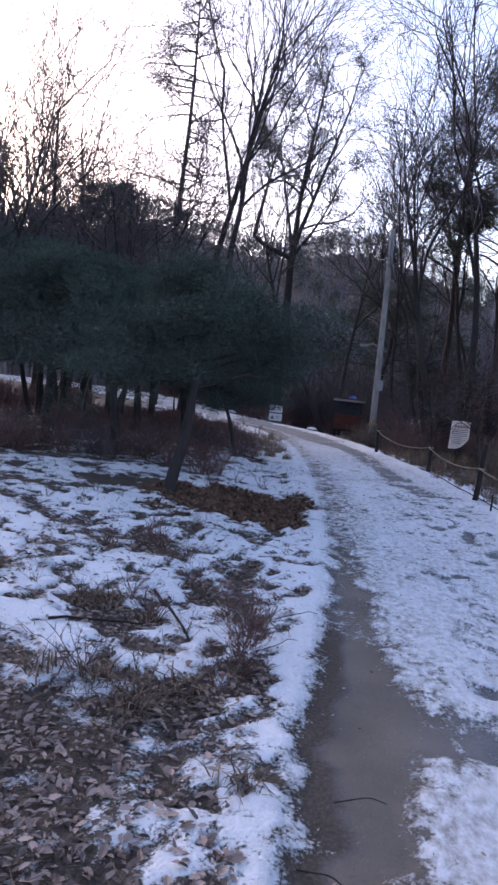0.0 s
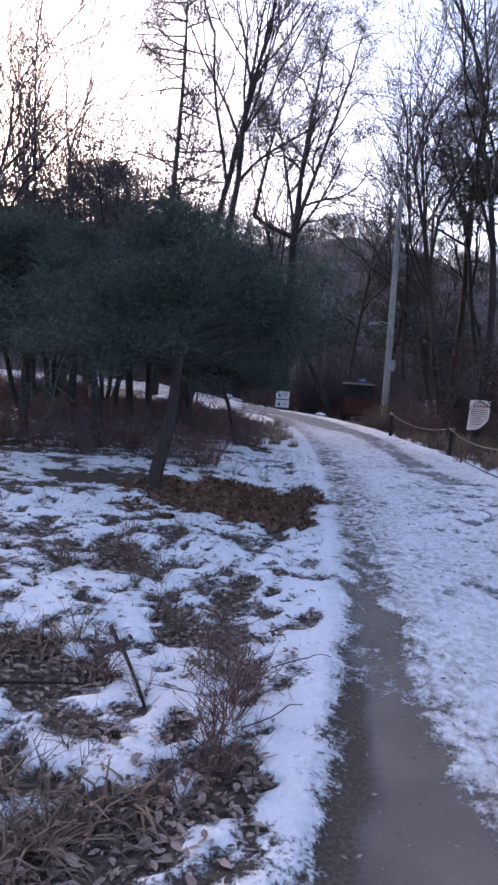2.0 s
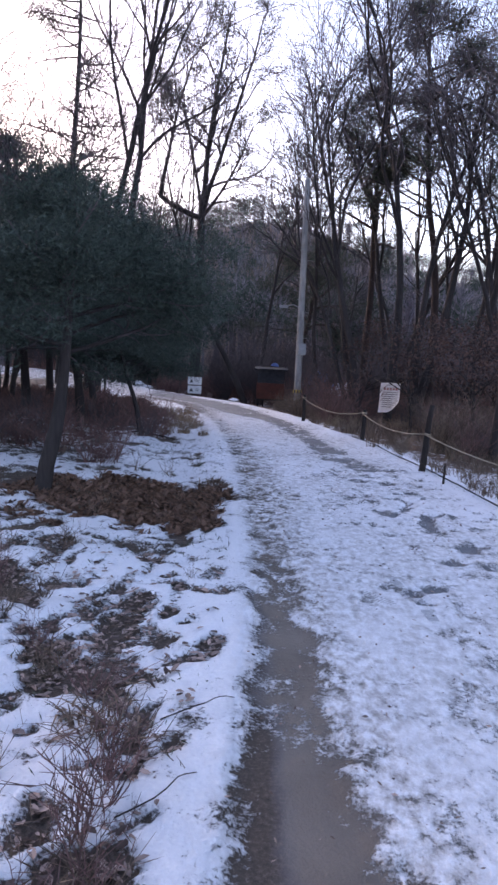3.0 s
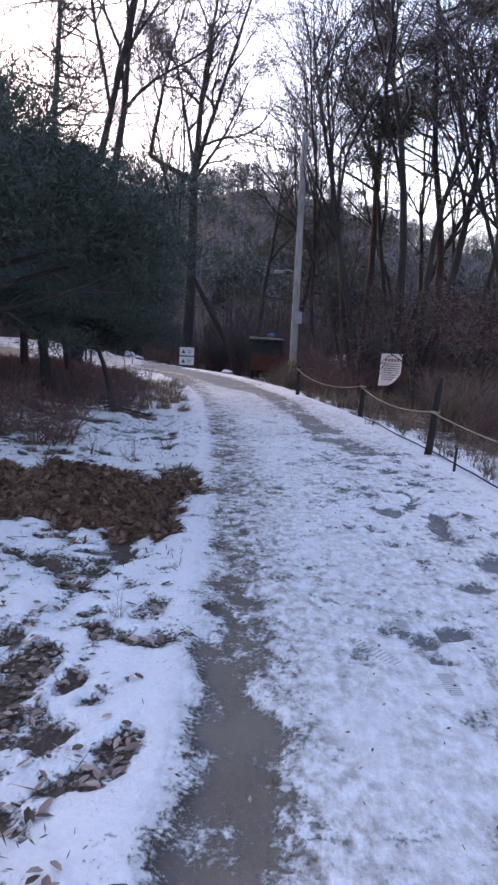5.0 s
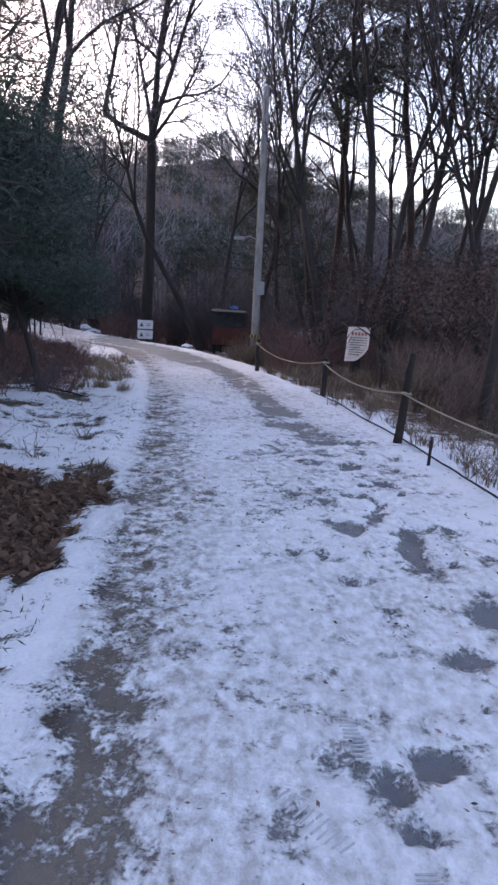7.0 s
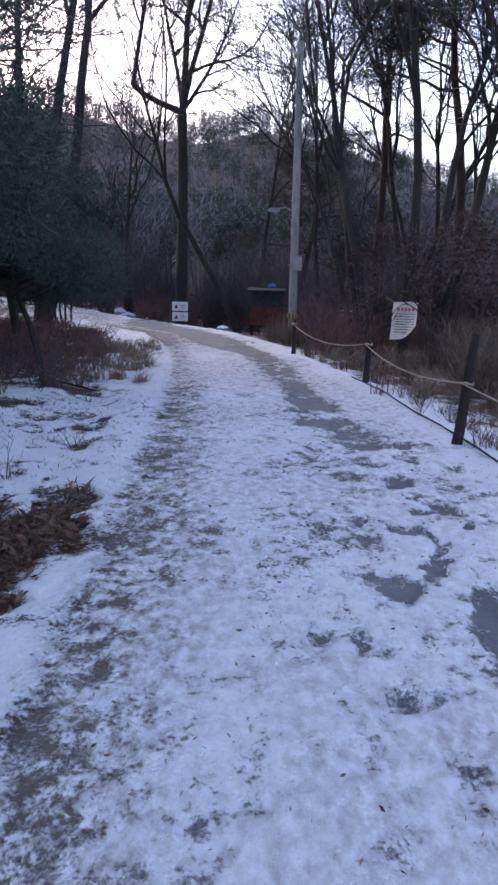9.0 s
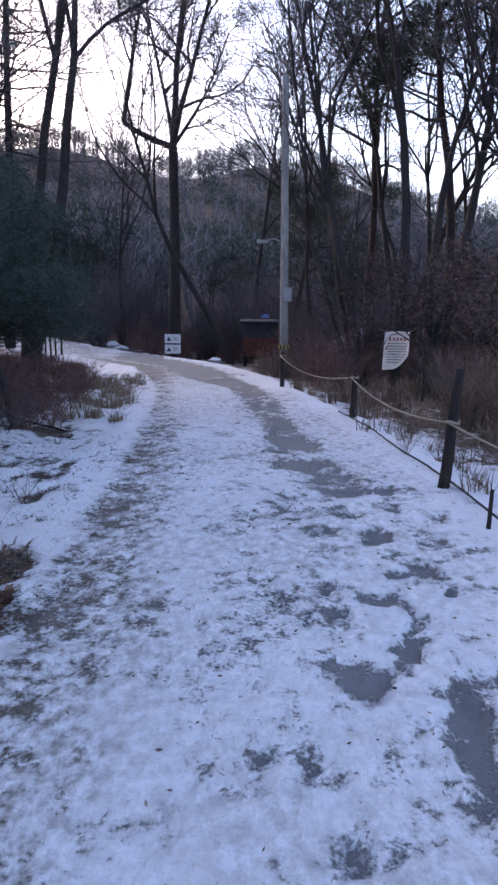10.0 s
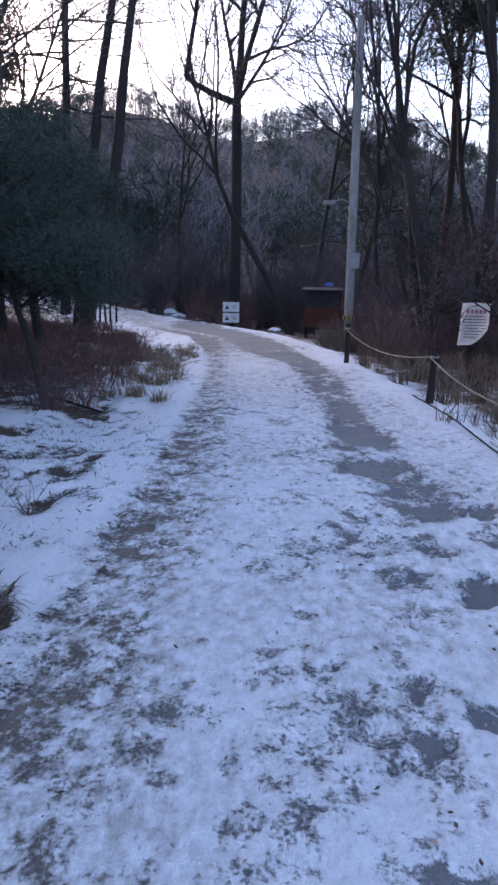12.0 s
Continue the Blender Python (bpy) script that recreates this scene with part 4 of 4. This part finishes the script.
def red_cabinet():
    x, y = 0.0, 33.5
    z = ground_at(x, y)
    root = thing("tool_cabinet", x, y, z, "red-brown wooden cabinet on legs with a dark felt roof", "cabinet")
    for sx in (-0.58, 0.58):
        for sy in (-0.3, 0.3):
            part("leg", box_bm(0.08, 0.08, 0.5, (sx, sy, 0.24), 0.008), M_POST, root)
    part("body", box_bm(1.3, 0.75, 0.75, (0, 0, 0.86), 0.015), M_REDBROWN, root)
    # open upper part: shade inside drawn as a solid block in the roof's dark colour
    part("shaded_opening", box_bm(1.24, 0.7, 0.62, (0, 0, 1.54), 0.012), M_ROOF_AND_SHADE, root, "dark block standing for the shaded open upper part")
    bm = box_bm(1.55, 1.0, 0.07, (0, 0, 1.9), 0.012)
    bmesh.ops.rotate(bm, verts=bm.verts, cent=(0, 0, 1.9), matrix=Matrix.Rotation(radians(5), 3, "X"))
    part("roof", bm, M_ROOF_AND_SHADE, root)
    for k in range(6):
        part("plank", box_bm(0.2, 0.018, 0.72, (-0.54 + 0.215 * k, -0.385, 0.86), 0.005), M_REDBROWN, root)
    part("rail", box_bm(1.32, 0.05, 0.06, (0, -0.4, 0.46), 0.006), M_POST, root)


red_cabinet()


def tarp_lump(x, y, z, w, h, mat, seed, label):
    """A crumpled tarpaulin thrown over something."""
    bm = bmesh.new()
    bmesh.ops.create_icosphere(bm, subdivisions=3, radius=1)
    for v in bm.verts:
        n = noise.noise(v.co * 1.7 + Vector((seed, 0, 0))) * 0.35 + noise.noise(v.co * 5 + Vector((0, seed, 0))) * 0.12
        v.co *= 1 + n
        v.co.z = max(v.co.z, -0.55)
        v.co = Vector((v.co.x * w / 2, v.co.y * w / 3, (v.co.z + 0.55) * h / 1.5))
    me = bpy.data.meshes.new("tarpaulin")
    bm.to_mesh(me)
    bm.free()
    me.materials.append(mat)
    ob = new("tarpaulin", me)
    ob.location = (x, y, z)
    tagged(ob, label, "tarpaulin", "tarpaulins in the woods")


def store_rack(x, y):
    z = ground_at(x, y)
    root = thing("storage_rack", x, y, z, "dark timber rack holding a folded tarpaulin", "rack")
    for sx in (-0.5, 0.5):
        part("upright", box_bm(0.07, 0.07, 2.0, (sx, 0, 0.98), 0.006), M_POST, root)
    part("shelf", box_bm(1.2, 0.6, 0.05, (0, 0, 2.0), 0.006), M_POST, root)
    return z + 2.02


tarp_lump(0.15, 35.5, store_rack(0.15, 35.5), 0.42, 0.16, M_TARP, 3, "crumpled blue tarpaulin on a rack among trees")
for i, (x, y, w, h, mat) in enumerate([(2.6, 36.0, 1.5, 1.9, M_TARP), (3.3, 35.0, 1.1, 1.3, M_TARP_PALE), (4.3, 36.5, 1.5, 1.5, M_TARP_PALE), (1.7, 35.5, 0.8, 1.2, M_TARP_PALE)]):
    tarp_lump(x, y, ground_at(x, y) - 0.02, w, h, mat, 9 + i, "faded tarpaulin draped over a heap among trees")


def rock(x, y, size, seed, snow=True):
    root = thing("rock", x, y, ground_at(x, y) - size * 0.15, "grey field stone with a cap of snow", "rock", "stones at the bend")
    for name, mat, grow, cutoff in (("stone", M_STONE, 1.0, -9), ("snow_cap", M_SNOWCAP, 1.06, 0.35)):
        bm = bmesh.new()
        bmesh.ops.create_icosphere(bm, subdivisions=3, radius=1)
        for v in bm.verts:
            n = noise.noise(v.co * 1.3 + Vector((seed, 0, 0))) * 0.4
            v.co *= (1 + n) * grow
            v.co = Vector((v.co.x * size, v.co.y * size * 0.8, v.co.z * size * 0.6 + size * 0.3))
        if cutoff > -5:
            bmesh.ops.delete(bm, geom=[v for v in bm.verts if v.co.z < size * 0.55], context="VERTS")
        part(name, bm, mat, root, smooth_shade=True)


M_SNOWCAP = grainy("snow_cap", (0.72, 0.74, 0.78), (0.86, 0.87, 0.89), 20, bump=0.3)
for i, (x, y, sz) in enumerate([(-6.6, 37.5, 0.4), (-7.3, 38.0, 0.5), (-8.1, 38.0, 0.4), (-5.9, 37.8, 0.3), (-8.9, 38.6, 0.5), (-1.6, 31.2, 0.25)]):
    rock(x, y, sz, i * 3.1)


# ---- undergrowth ----
def shrub_proto(seed, stems, height, spread, mat, name, label, category, twigs=5, thick=0.006, root=0.12):
    rng = np.random.RandomState(seed)
    segs = []
    for i in range(stems):
        a, lean = rng.rand() * 6.283, spread * (0.2 + 0.8 * rng.rand())
        p = np.array((rng.normal() * root * spread, rng.normal() * root * spread, -0.03))
        d = np.array((math.cos(a) * lean, math.sin(a) * lean, 1.0))
        h, r = height * (0.5 + 0.6 * rng.rand()), thick * (0.7 + 0.6 * rng.rand())
        for k in range(4):
            q = p + d / np.linalg.norm(d) * h / 4
            segs.append((*p, r * (1 - k * 0.2), *q, r * (0.8 - k * 0.2)))
            if k:
                for t in range(twigs // 2):
                    s = p + (q - p) * rng.rand()
                    e = s + np.array((rng.normal() * 0.5, rng.normal() * 0.5, 0.35 + 0.5 * rng.rand())) * h * 0.28
                    segs.append((*s, r * 0.5, *e, r * 0.2))
            p, d = q, d + rng.normal(size=3) * 0.25 + np.array((0, 0, -0.12 * lean * k))
    v, f = tubes(segs, 3)
    ob = new(name, quick_mesh(name, v, f, mat))
    return tagged(ob, label, category)


def scatter(proto, places, group, seed, low=0.75, high=1.3):
    """Copies of a thing on the ground at the places; the first place takes the thing itself."""
    rng = random.Random(seed)
    proto["group"] = group
    first = True
    for x, y in places:
        k = rng.uniform(low, high)
        m = Matrix.LocRotScale((x, y, ground_at(x, y) - 0.01), Euler((rng.uniform(-0.1, 0.1), rng.uniform(-0.1, 0.1), rng.uniform(0, 6.28))), None)
        ob = proto if first else proto.copy()
        if not first:
            scene.collection.objects.link(ob)
        ob.matrix_world = m @ Matrix.Scale(k, 4)
        first = False


def spots(seed, n, x0, x1, y0, y1, ok):
    rng = random.Random(seed)
    out = []
    while len(out) < n:
        x, y = rng.uniform(x0, x1), rng.uniform(y0, y1)
        if ok(x, y):
            out.append((x, y))
    return out


def left_woods(x, y):
    return x < strip_left(y) - 1.0 - 0.13 * max(0, 15 - y) - 0.35 * min(1, max(0, y - 15)) and y > 9.4 + 0.55 * max(0, -3.0 - x) * 0.5 and not (-2.0 < x and 9.0 < y < 14.6)


def right_woods(x, y):
    return x > edge_right(y) + 0.5 + 0.5 * max(0, 16 - y) and not (y < 23.5 and abs(x - 2.4 - (y - 15) * 0.165) < 0.95) and not (abs(x - 3.7) < 0.95 and 20.5 < y < 24.2)


for i in range(3):
    scatter(shrub_proto(200 + i, 60, 0.42, 1.0, M_TWIG_RED, "bush", "dense reddish-brown leafless bush beside the path", "bush"), spots(300 + i, 44, -8, -1.5, 15.6, 23, left_woods), "red-brown bushes", i)
for i in range(3):
    scatter(shrub_proto(210 + i, 40, 0.66, 0.95, M_TWIG_RED if i else M_TWIG, "bush", "tangled dark leafless bush under the pines", "bush"), spots(310 + i, 15, -7, -2.0, 9.4, 16, left_woods), "dark bushes", 10 + i)
for i in range(4):
    scatter(shrub_proto(220 + i, 48, 1.2, 0.7, (M_TWIG_DRY, M_TWIG_RED, M_TWIG, M_TWIG_RED)[i], "bush", "brown leafless undergrowth behind the rope fence", "bush"), spots(320 + i, 25, 1.0, 9, 14.5, 27, right_woods), "bushes behind the fence", 20 + i)
scatter(shrub_proto(226, 60, 0.8, 0.8, M_TWIG_DRY, "bush", "brown dry growth round the pole's foot", "bush"), [(0.75, 24.2), (1.15, 24.6), (0.45, 24.8), (1.5, 23.9), (0.9, 25.2), (1.9, 23.2), (2.2, 22.2)], "brown growth by the pole", 27, 0.85, 1.2)
scatter(shrub_proto(240, 40, 2.2, 0.5, M_TWIG, "sapling", "thin leafless saplings crowded among the trees", "sapling", twigs=8, thick=0.012), spots(340, 110, -16, 16, 30, 52, lambda x, y: (x > edge_right(y) + 1.0 and y < 46 and not (x < 1.2 and y < 36.5)) or y > 40.5), "saplings", 30, 0.8, 2.0)


def far_undergrowth():
    """Brown thicket between the far trees, too dense to tell apart."""
    rng = np.random.RandomState(77)
    segs = []
    places = spots(345, 330, -16, 18, 26, 50, lambda x, y: x > edge_right(y) + 1.2 and not (x < 1.2 and y < 36) or y > 41)
    places += spots(346, 150, -17, -4.2, 14.5, 27, lambda x, y: y > 15 - 0.4 * (x + 4.2) * 0.5)
    for x, y in places:
        g, h0 = ground_at(x, y) - 0.03, (0.8 + 1.2 * rng.rand()) * (0.25 if -10 < x < -4 and y < 30 else 0.6 if x < -4 and y < 30 else 1.0)
        for i in range(34):
            a, lean, h = rng.rand() * 6.283, 0.75 * rng.rand(), h0 * (0.5 + 0.6 * rng.rand())
            p = np.array((x + rng.normal() * 0.2, y + rng.normal() * 0.2, g))
            m = p + np.array((math.cos(a) * lean * 0.4, math.sin(a) * lean * 0.4, 0.6)) * h
            e = m + np.array((math.cos(a) * lean, math.sin(a) * lean, 0.4)) * h * 0.7
            segs += [(*p, 0.009, *m, 0.007), (*m, 0.007, *e, 0.004)]
            for k in range(2):
                b = p + (m - p) * (0.4 + 0.6 * rng.rand())
                segs.append((*b, 0.006, *(b + np.array((rng.normal(), rng.normal(), 0.8)) * h * 0.25), 0.003))
    v, f = tubes(segs, 3)
    tagged(new("undergrowth", quick_mesh("undergrowth", v, f, M_TWIG_RED)), "brown leafless thicket between the far trees", "undergrowth", kind="stuff")


far_undergrowth()


def grass_clump(seed, blades_n, height, spread, mat, name, label, bend=0.5, width=0.006):
    """A tuft of bent blades, each of three short lengths."""
    rng = np.random.RandomState(seed)
    vs, fs, at = [], [], 0
    for i in range(blades_n):
        a, lean = rng.rand() * 6.283, spread * rng.rand()
        p = np.array((rng.normal() * 0.25 * spread * height, rng.normal() * 0.25 * spread * height, -0.01))
        d = np.array((math.cos(a) * lean, math.sin(a) * lean, 1.0))
        side = np.array((-math.sin(a), math.cos(a), 0)) * width * (0.6 + 0.8 * rng.rand())
        h = height * (0.5 + 0.7 * rng.rand())
        for k in range(4):
            w = side * (1 - k / 3.3)
            vs += [p - w, p + w]
            if k < 3:
                fs.append((at + 2 * k, at + 2 * k + 1, at + 2 * k + 3, at + 2 * k + 2))
            p = p + d / np.linalg.norm(d) * h / 3
            d = d + np.array((math.cos(a), math.sin(a), -bend)) * bend * (0.5 + rng.rand())
        at += 8
    ob = new(name, quick_mesh(name, np.array(vs), np.array(fs), mat))
    return tagged(ob, label, "grass")


for i in range(3):
    scatter(grass_clump(400 + i, 70, 0.55, 0.6, (M_STRAW, M_STRAW_DARK, M_STRAW_DARK)[i], "grass_tuft", "tuft of dry brown winter grass by the fence"), spots(410 + i, 90, 1.2, 9, 12.5, 27, lambda x, y: x > edge_right(y) + 0.35 + 0.8 * max(0, 15.8 - y)), "dry grass by the fence", 40 + i)
scatter(grass_clump(405, 45, 0.32, 0.9, M_STRAW, "grass_tuft", "tan dry grass tuft at the bushes' edge"), spots(415, 60, -4.0, -1.0, 14.8, 22, lambda x, y: -1.5 < x - strip_left(y) < -0.25), "tan grass at the path edge", 43)
scatter(grass_clump(406, 26, 0.4, 0.8, M_STRAW_DARK, "weed_tuft", "sparse dry weeds poking through snow"), spots(416, 70, 2.0, 5.5, 7.5, 14.5, lambda x, y: x > edge_right(y) - 0.02), "weeds on the verge", 44, 0.5, 1.1)
scatter(shrub_proto(250, 12, 0.45, 0.8, M_TWIG_DRY, "dry_weed", "thin dry weed stems in the snow", "weed", twigs=4, thick=0.0038, root=0.012), spots(417, 85, 2.2, 5.5, 8.0, 15, lambda x, y: x > edge_right(y) + 0.0), "dry weeds on the verge", 45, 0.6, 1.2)
scatter(shrub_proto(251, 9, 0.28, 1.0, M_TWIG_DRY, "dry_weed", "thin dry weed stems in the snow beside the path", "weed", twigs=3, thick=0.0028, root=0.012), spots(418, 70, -4.5, -0.4, 3.6, 14.5, lambda x, y: x < strip_left(y) - 0.35), "dry weeds in the left snow", 46, 0.5, 1.3)

# brambles in the bare gully beside the path
BRAMBLE = [(-1.75, 6.15), (-1.45, 5.75), (-1.15, 5.3), (-0.95, 5.0), (-0.7, 4.8), (-0.5, 4.4), (-0.45, 4.0), (-0.4, 3.7), (-0.55, 3.5), (-0.9, 3.2), (-1.3, 3.4), (-1.73, 4.45), (-1.2, 4.35), (-1.5, 6.9), (-2.6, 4.6), (-1.65, 2.8)]
for i in range(2):
    scatter(shrub_proto(260 + i, 16, 0.34, 1.1, (M_TWIG_RED, M_TWIG_DRY)[i], "bramble", "dark tangled bramble clump in a snow gap", "bramble", twigs=4, thick=0.0035, root=0.012), BRAMBLE[i::2], "brambles beside the path", 50 + i, 0.6, 1.15)
scatter(shrub_proto(265, 15, 0.4, 0.55, M_TWIG_RED, "bramble", "upright reddish bramble clump in a snow gap", "bramble", twigs=4, thick=0.0035, root=0.012), [(-0.42, 3.65), (-0.5, 3.85), (-0.48, 4.15), (-1.62, 6.0), (-2.07, 5.8)], "brambles beside the path", 52, 0.8, 1.1)
scatter(grass_clump(407, 80, 0.2, 1.4, M_STRAW_DARK, "grass_tuft", "flattened brown grass tuft in a snow gap", bend=0.9), [(-1.73, 4.42), (-1.55, 4.5), (-2.05, 5.78), (-0.95, 3.1), (-1.2, 3.35), (-1.5, 3.3), (-0.75, 3.4), (-1.2, 4.3), (-0.62, 4.55), (-1.05, 5.2), (-1.5, 5.85), (-0.25, 2.6), (-2.5, 4.65), (-1.45, 6.85), (-0.55, 9.7), (-2.1, 12.8), (-2.3, 14.2)], "brown grass in the snow gaps", 53, 0.7, 1.3)


def leaf_litter():
    """Fallen leaves, too many to count: bent four-cornered leaves lying at all angles where snow is thin."""
    rng = np.random.RandomState(12)
    n = 60000
    x, y = -3.4 + 3.5 * rng.rand(n), 0.9 + 6.0 * rng.rand(n) ** 1.3
    sn = covers(x, y)[0] + 0.5 * (fbm(x * 5, y * 5, 3) - 0.5)
    keep = (sn < 0.42) & (x < strip_left(y) - 0.12)
    keep |= (rng.rand(n) < np.where((y < 3.6) | (sn < 0.75), 0.22, 0.03)) & (x < strip_left(y) - 0.2)
    x, y = x[keep][:10500], y[keep][:10500]
    vs, fs = [], []
    for i, (a, b) in enumerate(zip(x, y)):
        z = ground_at(a, b) + 0.004 + 0.014 * rng.rand()
        t, ln = rng.rand() * 6.283, 0.011 + 0.023 * rng.rand()
        w = ln * (0.3 + 0.25 * rng.rand())
        u, v = np.array((math.cos(t), math.sin(t), rng.normal() * 0.16)), np.array((-math.sin(t), math.cos(t), rng.normal() * 0.16))
        c, curl = np.array((a, b, z)), ln * 0.35 * rng.rand()
        k = len(vs)
        e = 0.6 + 0.6 * rng.rand(4)
        vs += [c - u * ln, c - u * ln * 0.45 + v * w * e[0] + (0, 0, curl), c + u * ln * 0.35 + v * w * e[1] + (0, 0, curl * 1.3), c + u * ln + (0, 0, curl * 0.7)]
        vs += [c + u * ln * 0.3 - v * w * e[2] + (0, 0, curl * 1.3), c - u * ln * 0.5 - v * w * e[3] + (0, 0, curl), c]
        fs += [(k + 6, k + j, k + (j + 1) % 6) for j in range(6)]
    tagged(new("leaf_litter", quick_mesh("leaf_litter", np.array(vs), np.array(fs), M_LEAF)), "brown dead leaves scattered over thin snow", "leaves", kind="stuff")


leaf_litter()


def ground_bits(name, n, box, test, size, mat, label, category, seed, tilt=0.25, width=0.1):
    """Loose bits lying on the ground: straws, needles or weed blades."""
    rng = np.random.RandomState(seed)
    x, y = box[0] + (box[1] - box[0]) * rng.rand(n), box[2] + (box[3] - box[2]) * rng.rand(n)
    keep = test(x, y, rng)
    x, y = x[keep], y[keep]
    z = np.array([ground_at(a, b) for a, b in zip(x, y)]) + 0.006 + 0.012 * rng.rand(len(x))
    t = rng.rand(len(x)) * 6.283
    d = np.stack([np.cos(t), np.sin(t), np.abs(rng.normal(size=len(x))) * tilt], -1)
    d /= np.linalg.norm(d, axis=1, keepdims=True)
    ln = size * (0.4 + 1.1 * rng.rand(len(x)))
    v, f = blades(np.stack([x, y, z], -1), d, ln, ln * width, rng)
    tagged(new(name, quick_mesh(name, v, f, mat)), label, category, kind="stuff")


def on_patch(x, y, rng):
    s = covers(x, y)
    return (s[3] > 0.3) & (s[0] < 0.45) & (x < strip_left(y) - 0.05)


ground_bits("pine_straw", 26000, (-3.2, -0.3, 6.9, 10.6), on_patch, 0.1, M_PINESTRAW, "orange-brown pine straw matted on bare ground", "straw", 31, 0.3, 0.05)
ground_bits("patch_leaves", 9000, (-3.2, -0.3, 6.9, 10.6), on_patch, 0.07, M_LEAF_PATCH, "curled red-brown leaves on the bare patch", "leaves", 35, 0.5, 0.5)
ground_bits("grass_mat", 15000, (-3.2, 0.0, 1.2, 7.2), lambda x, y, rng: (covers(x, y)[0] < 0.35) & (x < strip_left(y) - 0.1), 0.09, M_STRAW_DARK, "matted dead grass blades in snow gaps", "grass", 32, 0.25, 0.035)
ground_bits("snow_weeds", 12000, (-5.0, 0.0, 3.0, 15.0), lambda x, y, rng: (x < strip_left(y) - 0.15) & (fbm(x * 2.3 + 7, y * 2.3, 3) > 0.47 + 0.14 * rng.rand(len(x))), 0.035, M_LEAF_GREEN, "small dark weed leaves sticking out of the snow", "weeds", 33, 1.3, 0.16)
ground_bits("path_debris", 1500, (-0.3, 2.6, 1.5, 14.0), lambda x, y, rng: (x > strip_left(y)) & (x < edge_right(y)), 0.022, M_LEAF, "crumbs of dead leaf trodden into the snow", "debris", 34, 0.15, 0.4)


def stick(a, b, r, label, bow=0.02):
    pts = []
    for k in range(8):
        t = k / 7
        x, y = a[0] + (b[0] - a[0]) * t, a[1] + (b[1] - a[1]) * t
        pts.append((x + bow * math.sin(t * 5), y, ground_at(x, y) + r + 0.03 * math.sin(t * math.pi)))
    tagged(new("stick", tube_mesh("stick", pts, [r * (1 - 0.06 * k) for k in range(8)], 7, M_POST)), label, "stick", "fallen sticks")


stick((-1.32, 4.85), (-0.85, 4.05), 0.013, "dark straight fallen stick lying on snow", 0.004)
stick((-1.75, 3.9), (-1.1, 4.25), 0.01, "thin fallen stick beside brown grass")
stick((-0.35, 4.55), (0.0, 4.75), 0.003, "thin bent twig lying over snow", 0.04)
stick((-0.4, 3.95), (-0.12, 4.2), 0.003, "thin bent twig lying over snow", 0.04)
stick((0.12, 2.62), (0.36, 2.68), 0.003, "thin dark twig on the muddy strip")
stick((0.0, 2.2), (0.22, 2.14), 0.0035, "thin dark twig on the muddy strip")
stick((-2.6, 14.6), (-1.7, 14.2), 0.02, "dark fallen branch on the snow")


def shoe_print(x, y, turn, length):
    """The ribbed mark of one sole pressed into packed snow."""
    bm = bmesh.new()
    for k in range(11):
        t = k / 10 - 0.5
        w = 0.036 * (1 - 0.9 * t * t) * (0.8 if 0.0 < t < 0.2 else 1.0)
        cx, cy = x - math.sin(turn) * t * length, y + math.cos(turn) * t * length
        dx, dy = math.cos(turn) * w, math.sin(turn) * w
        ox, oy = -math.sin(turn) * 0.0035, math.cos(turn) * 0.0035
        zz = ground_at(cx, cy) + 0.003
        corners = [(cx - dx - ox, cy - dy - oy), (cx + dx - ox, cy + dy - oy), (cx + dx + ox, cy + dy + oy), (cx - dx + ox, cy - dy + oy)]
        low = [bm.verts.new((a, b, ground_at(a, b) - 0.004)) for a, b in corners]
        top = [bm.verts.new((a, b, ground_at(a, b) + 0.0025)) for a, b in corners]
        bm.faces.new(top)
        for i in range(4):
            bm.faces.new((low[i], low[(i + 1) % 4], top[(i + 1) % 4], top[i]))
    me = bpy.data.meshes.new("shoe_print")
    bm.to_mesh(me)
    bm.free()
    me.materials.append(M_PRINT)
    tagged(new("shoe_print", me), "ribbed shoe print trodden into packed snow", "shoe print", "shoe prints", kind="stuff")


M_PRINT = grainy("trodden_grey_slush", (0.3, 0.3, 0.31), (0.52, 0.52, 0.53), 60, bump=0.2)
for x, y, turn, ln in [(0.97, 6.46, 0.15, 0.2), (0.8, 6.1, 0.7, 0.24), (1.07, 5.86, 0.1, 0.16)]:
    shoe_print(x, y, turn, ln)
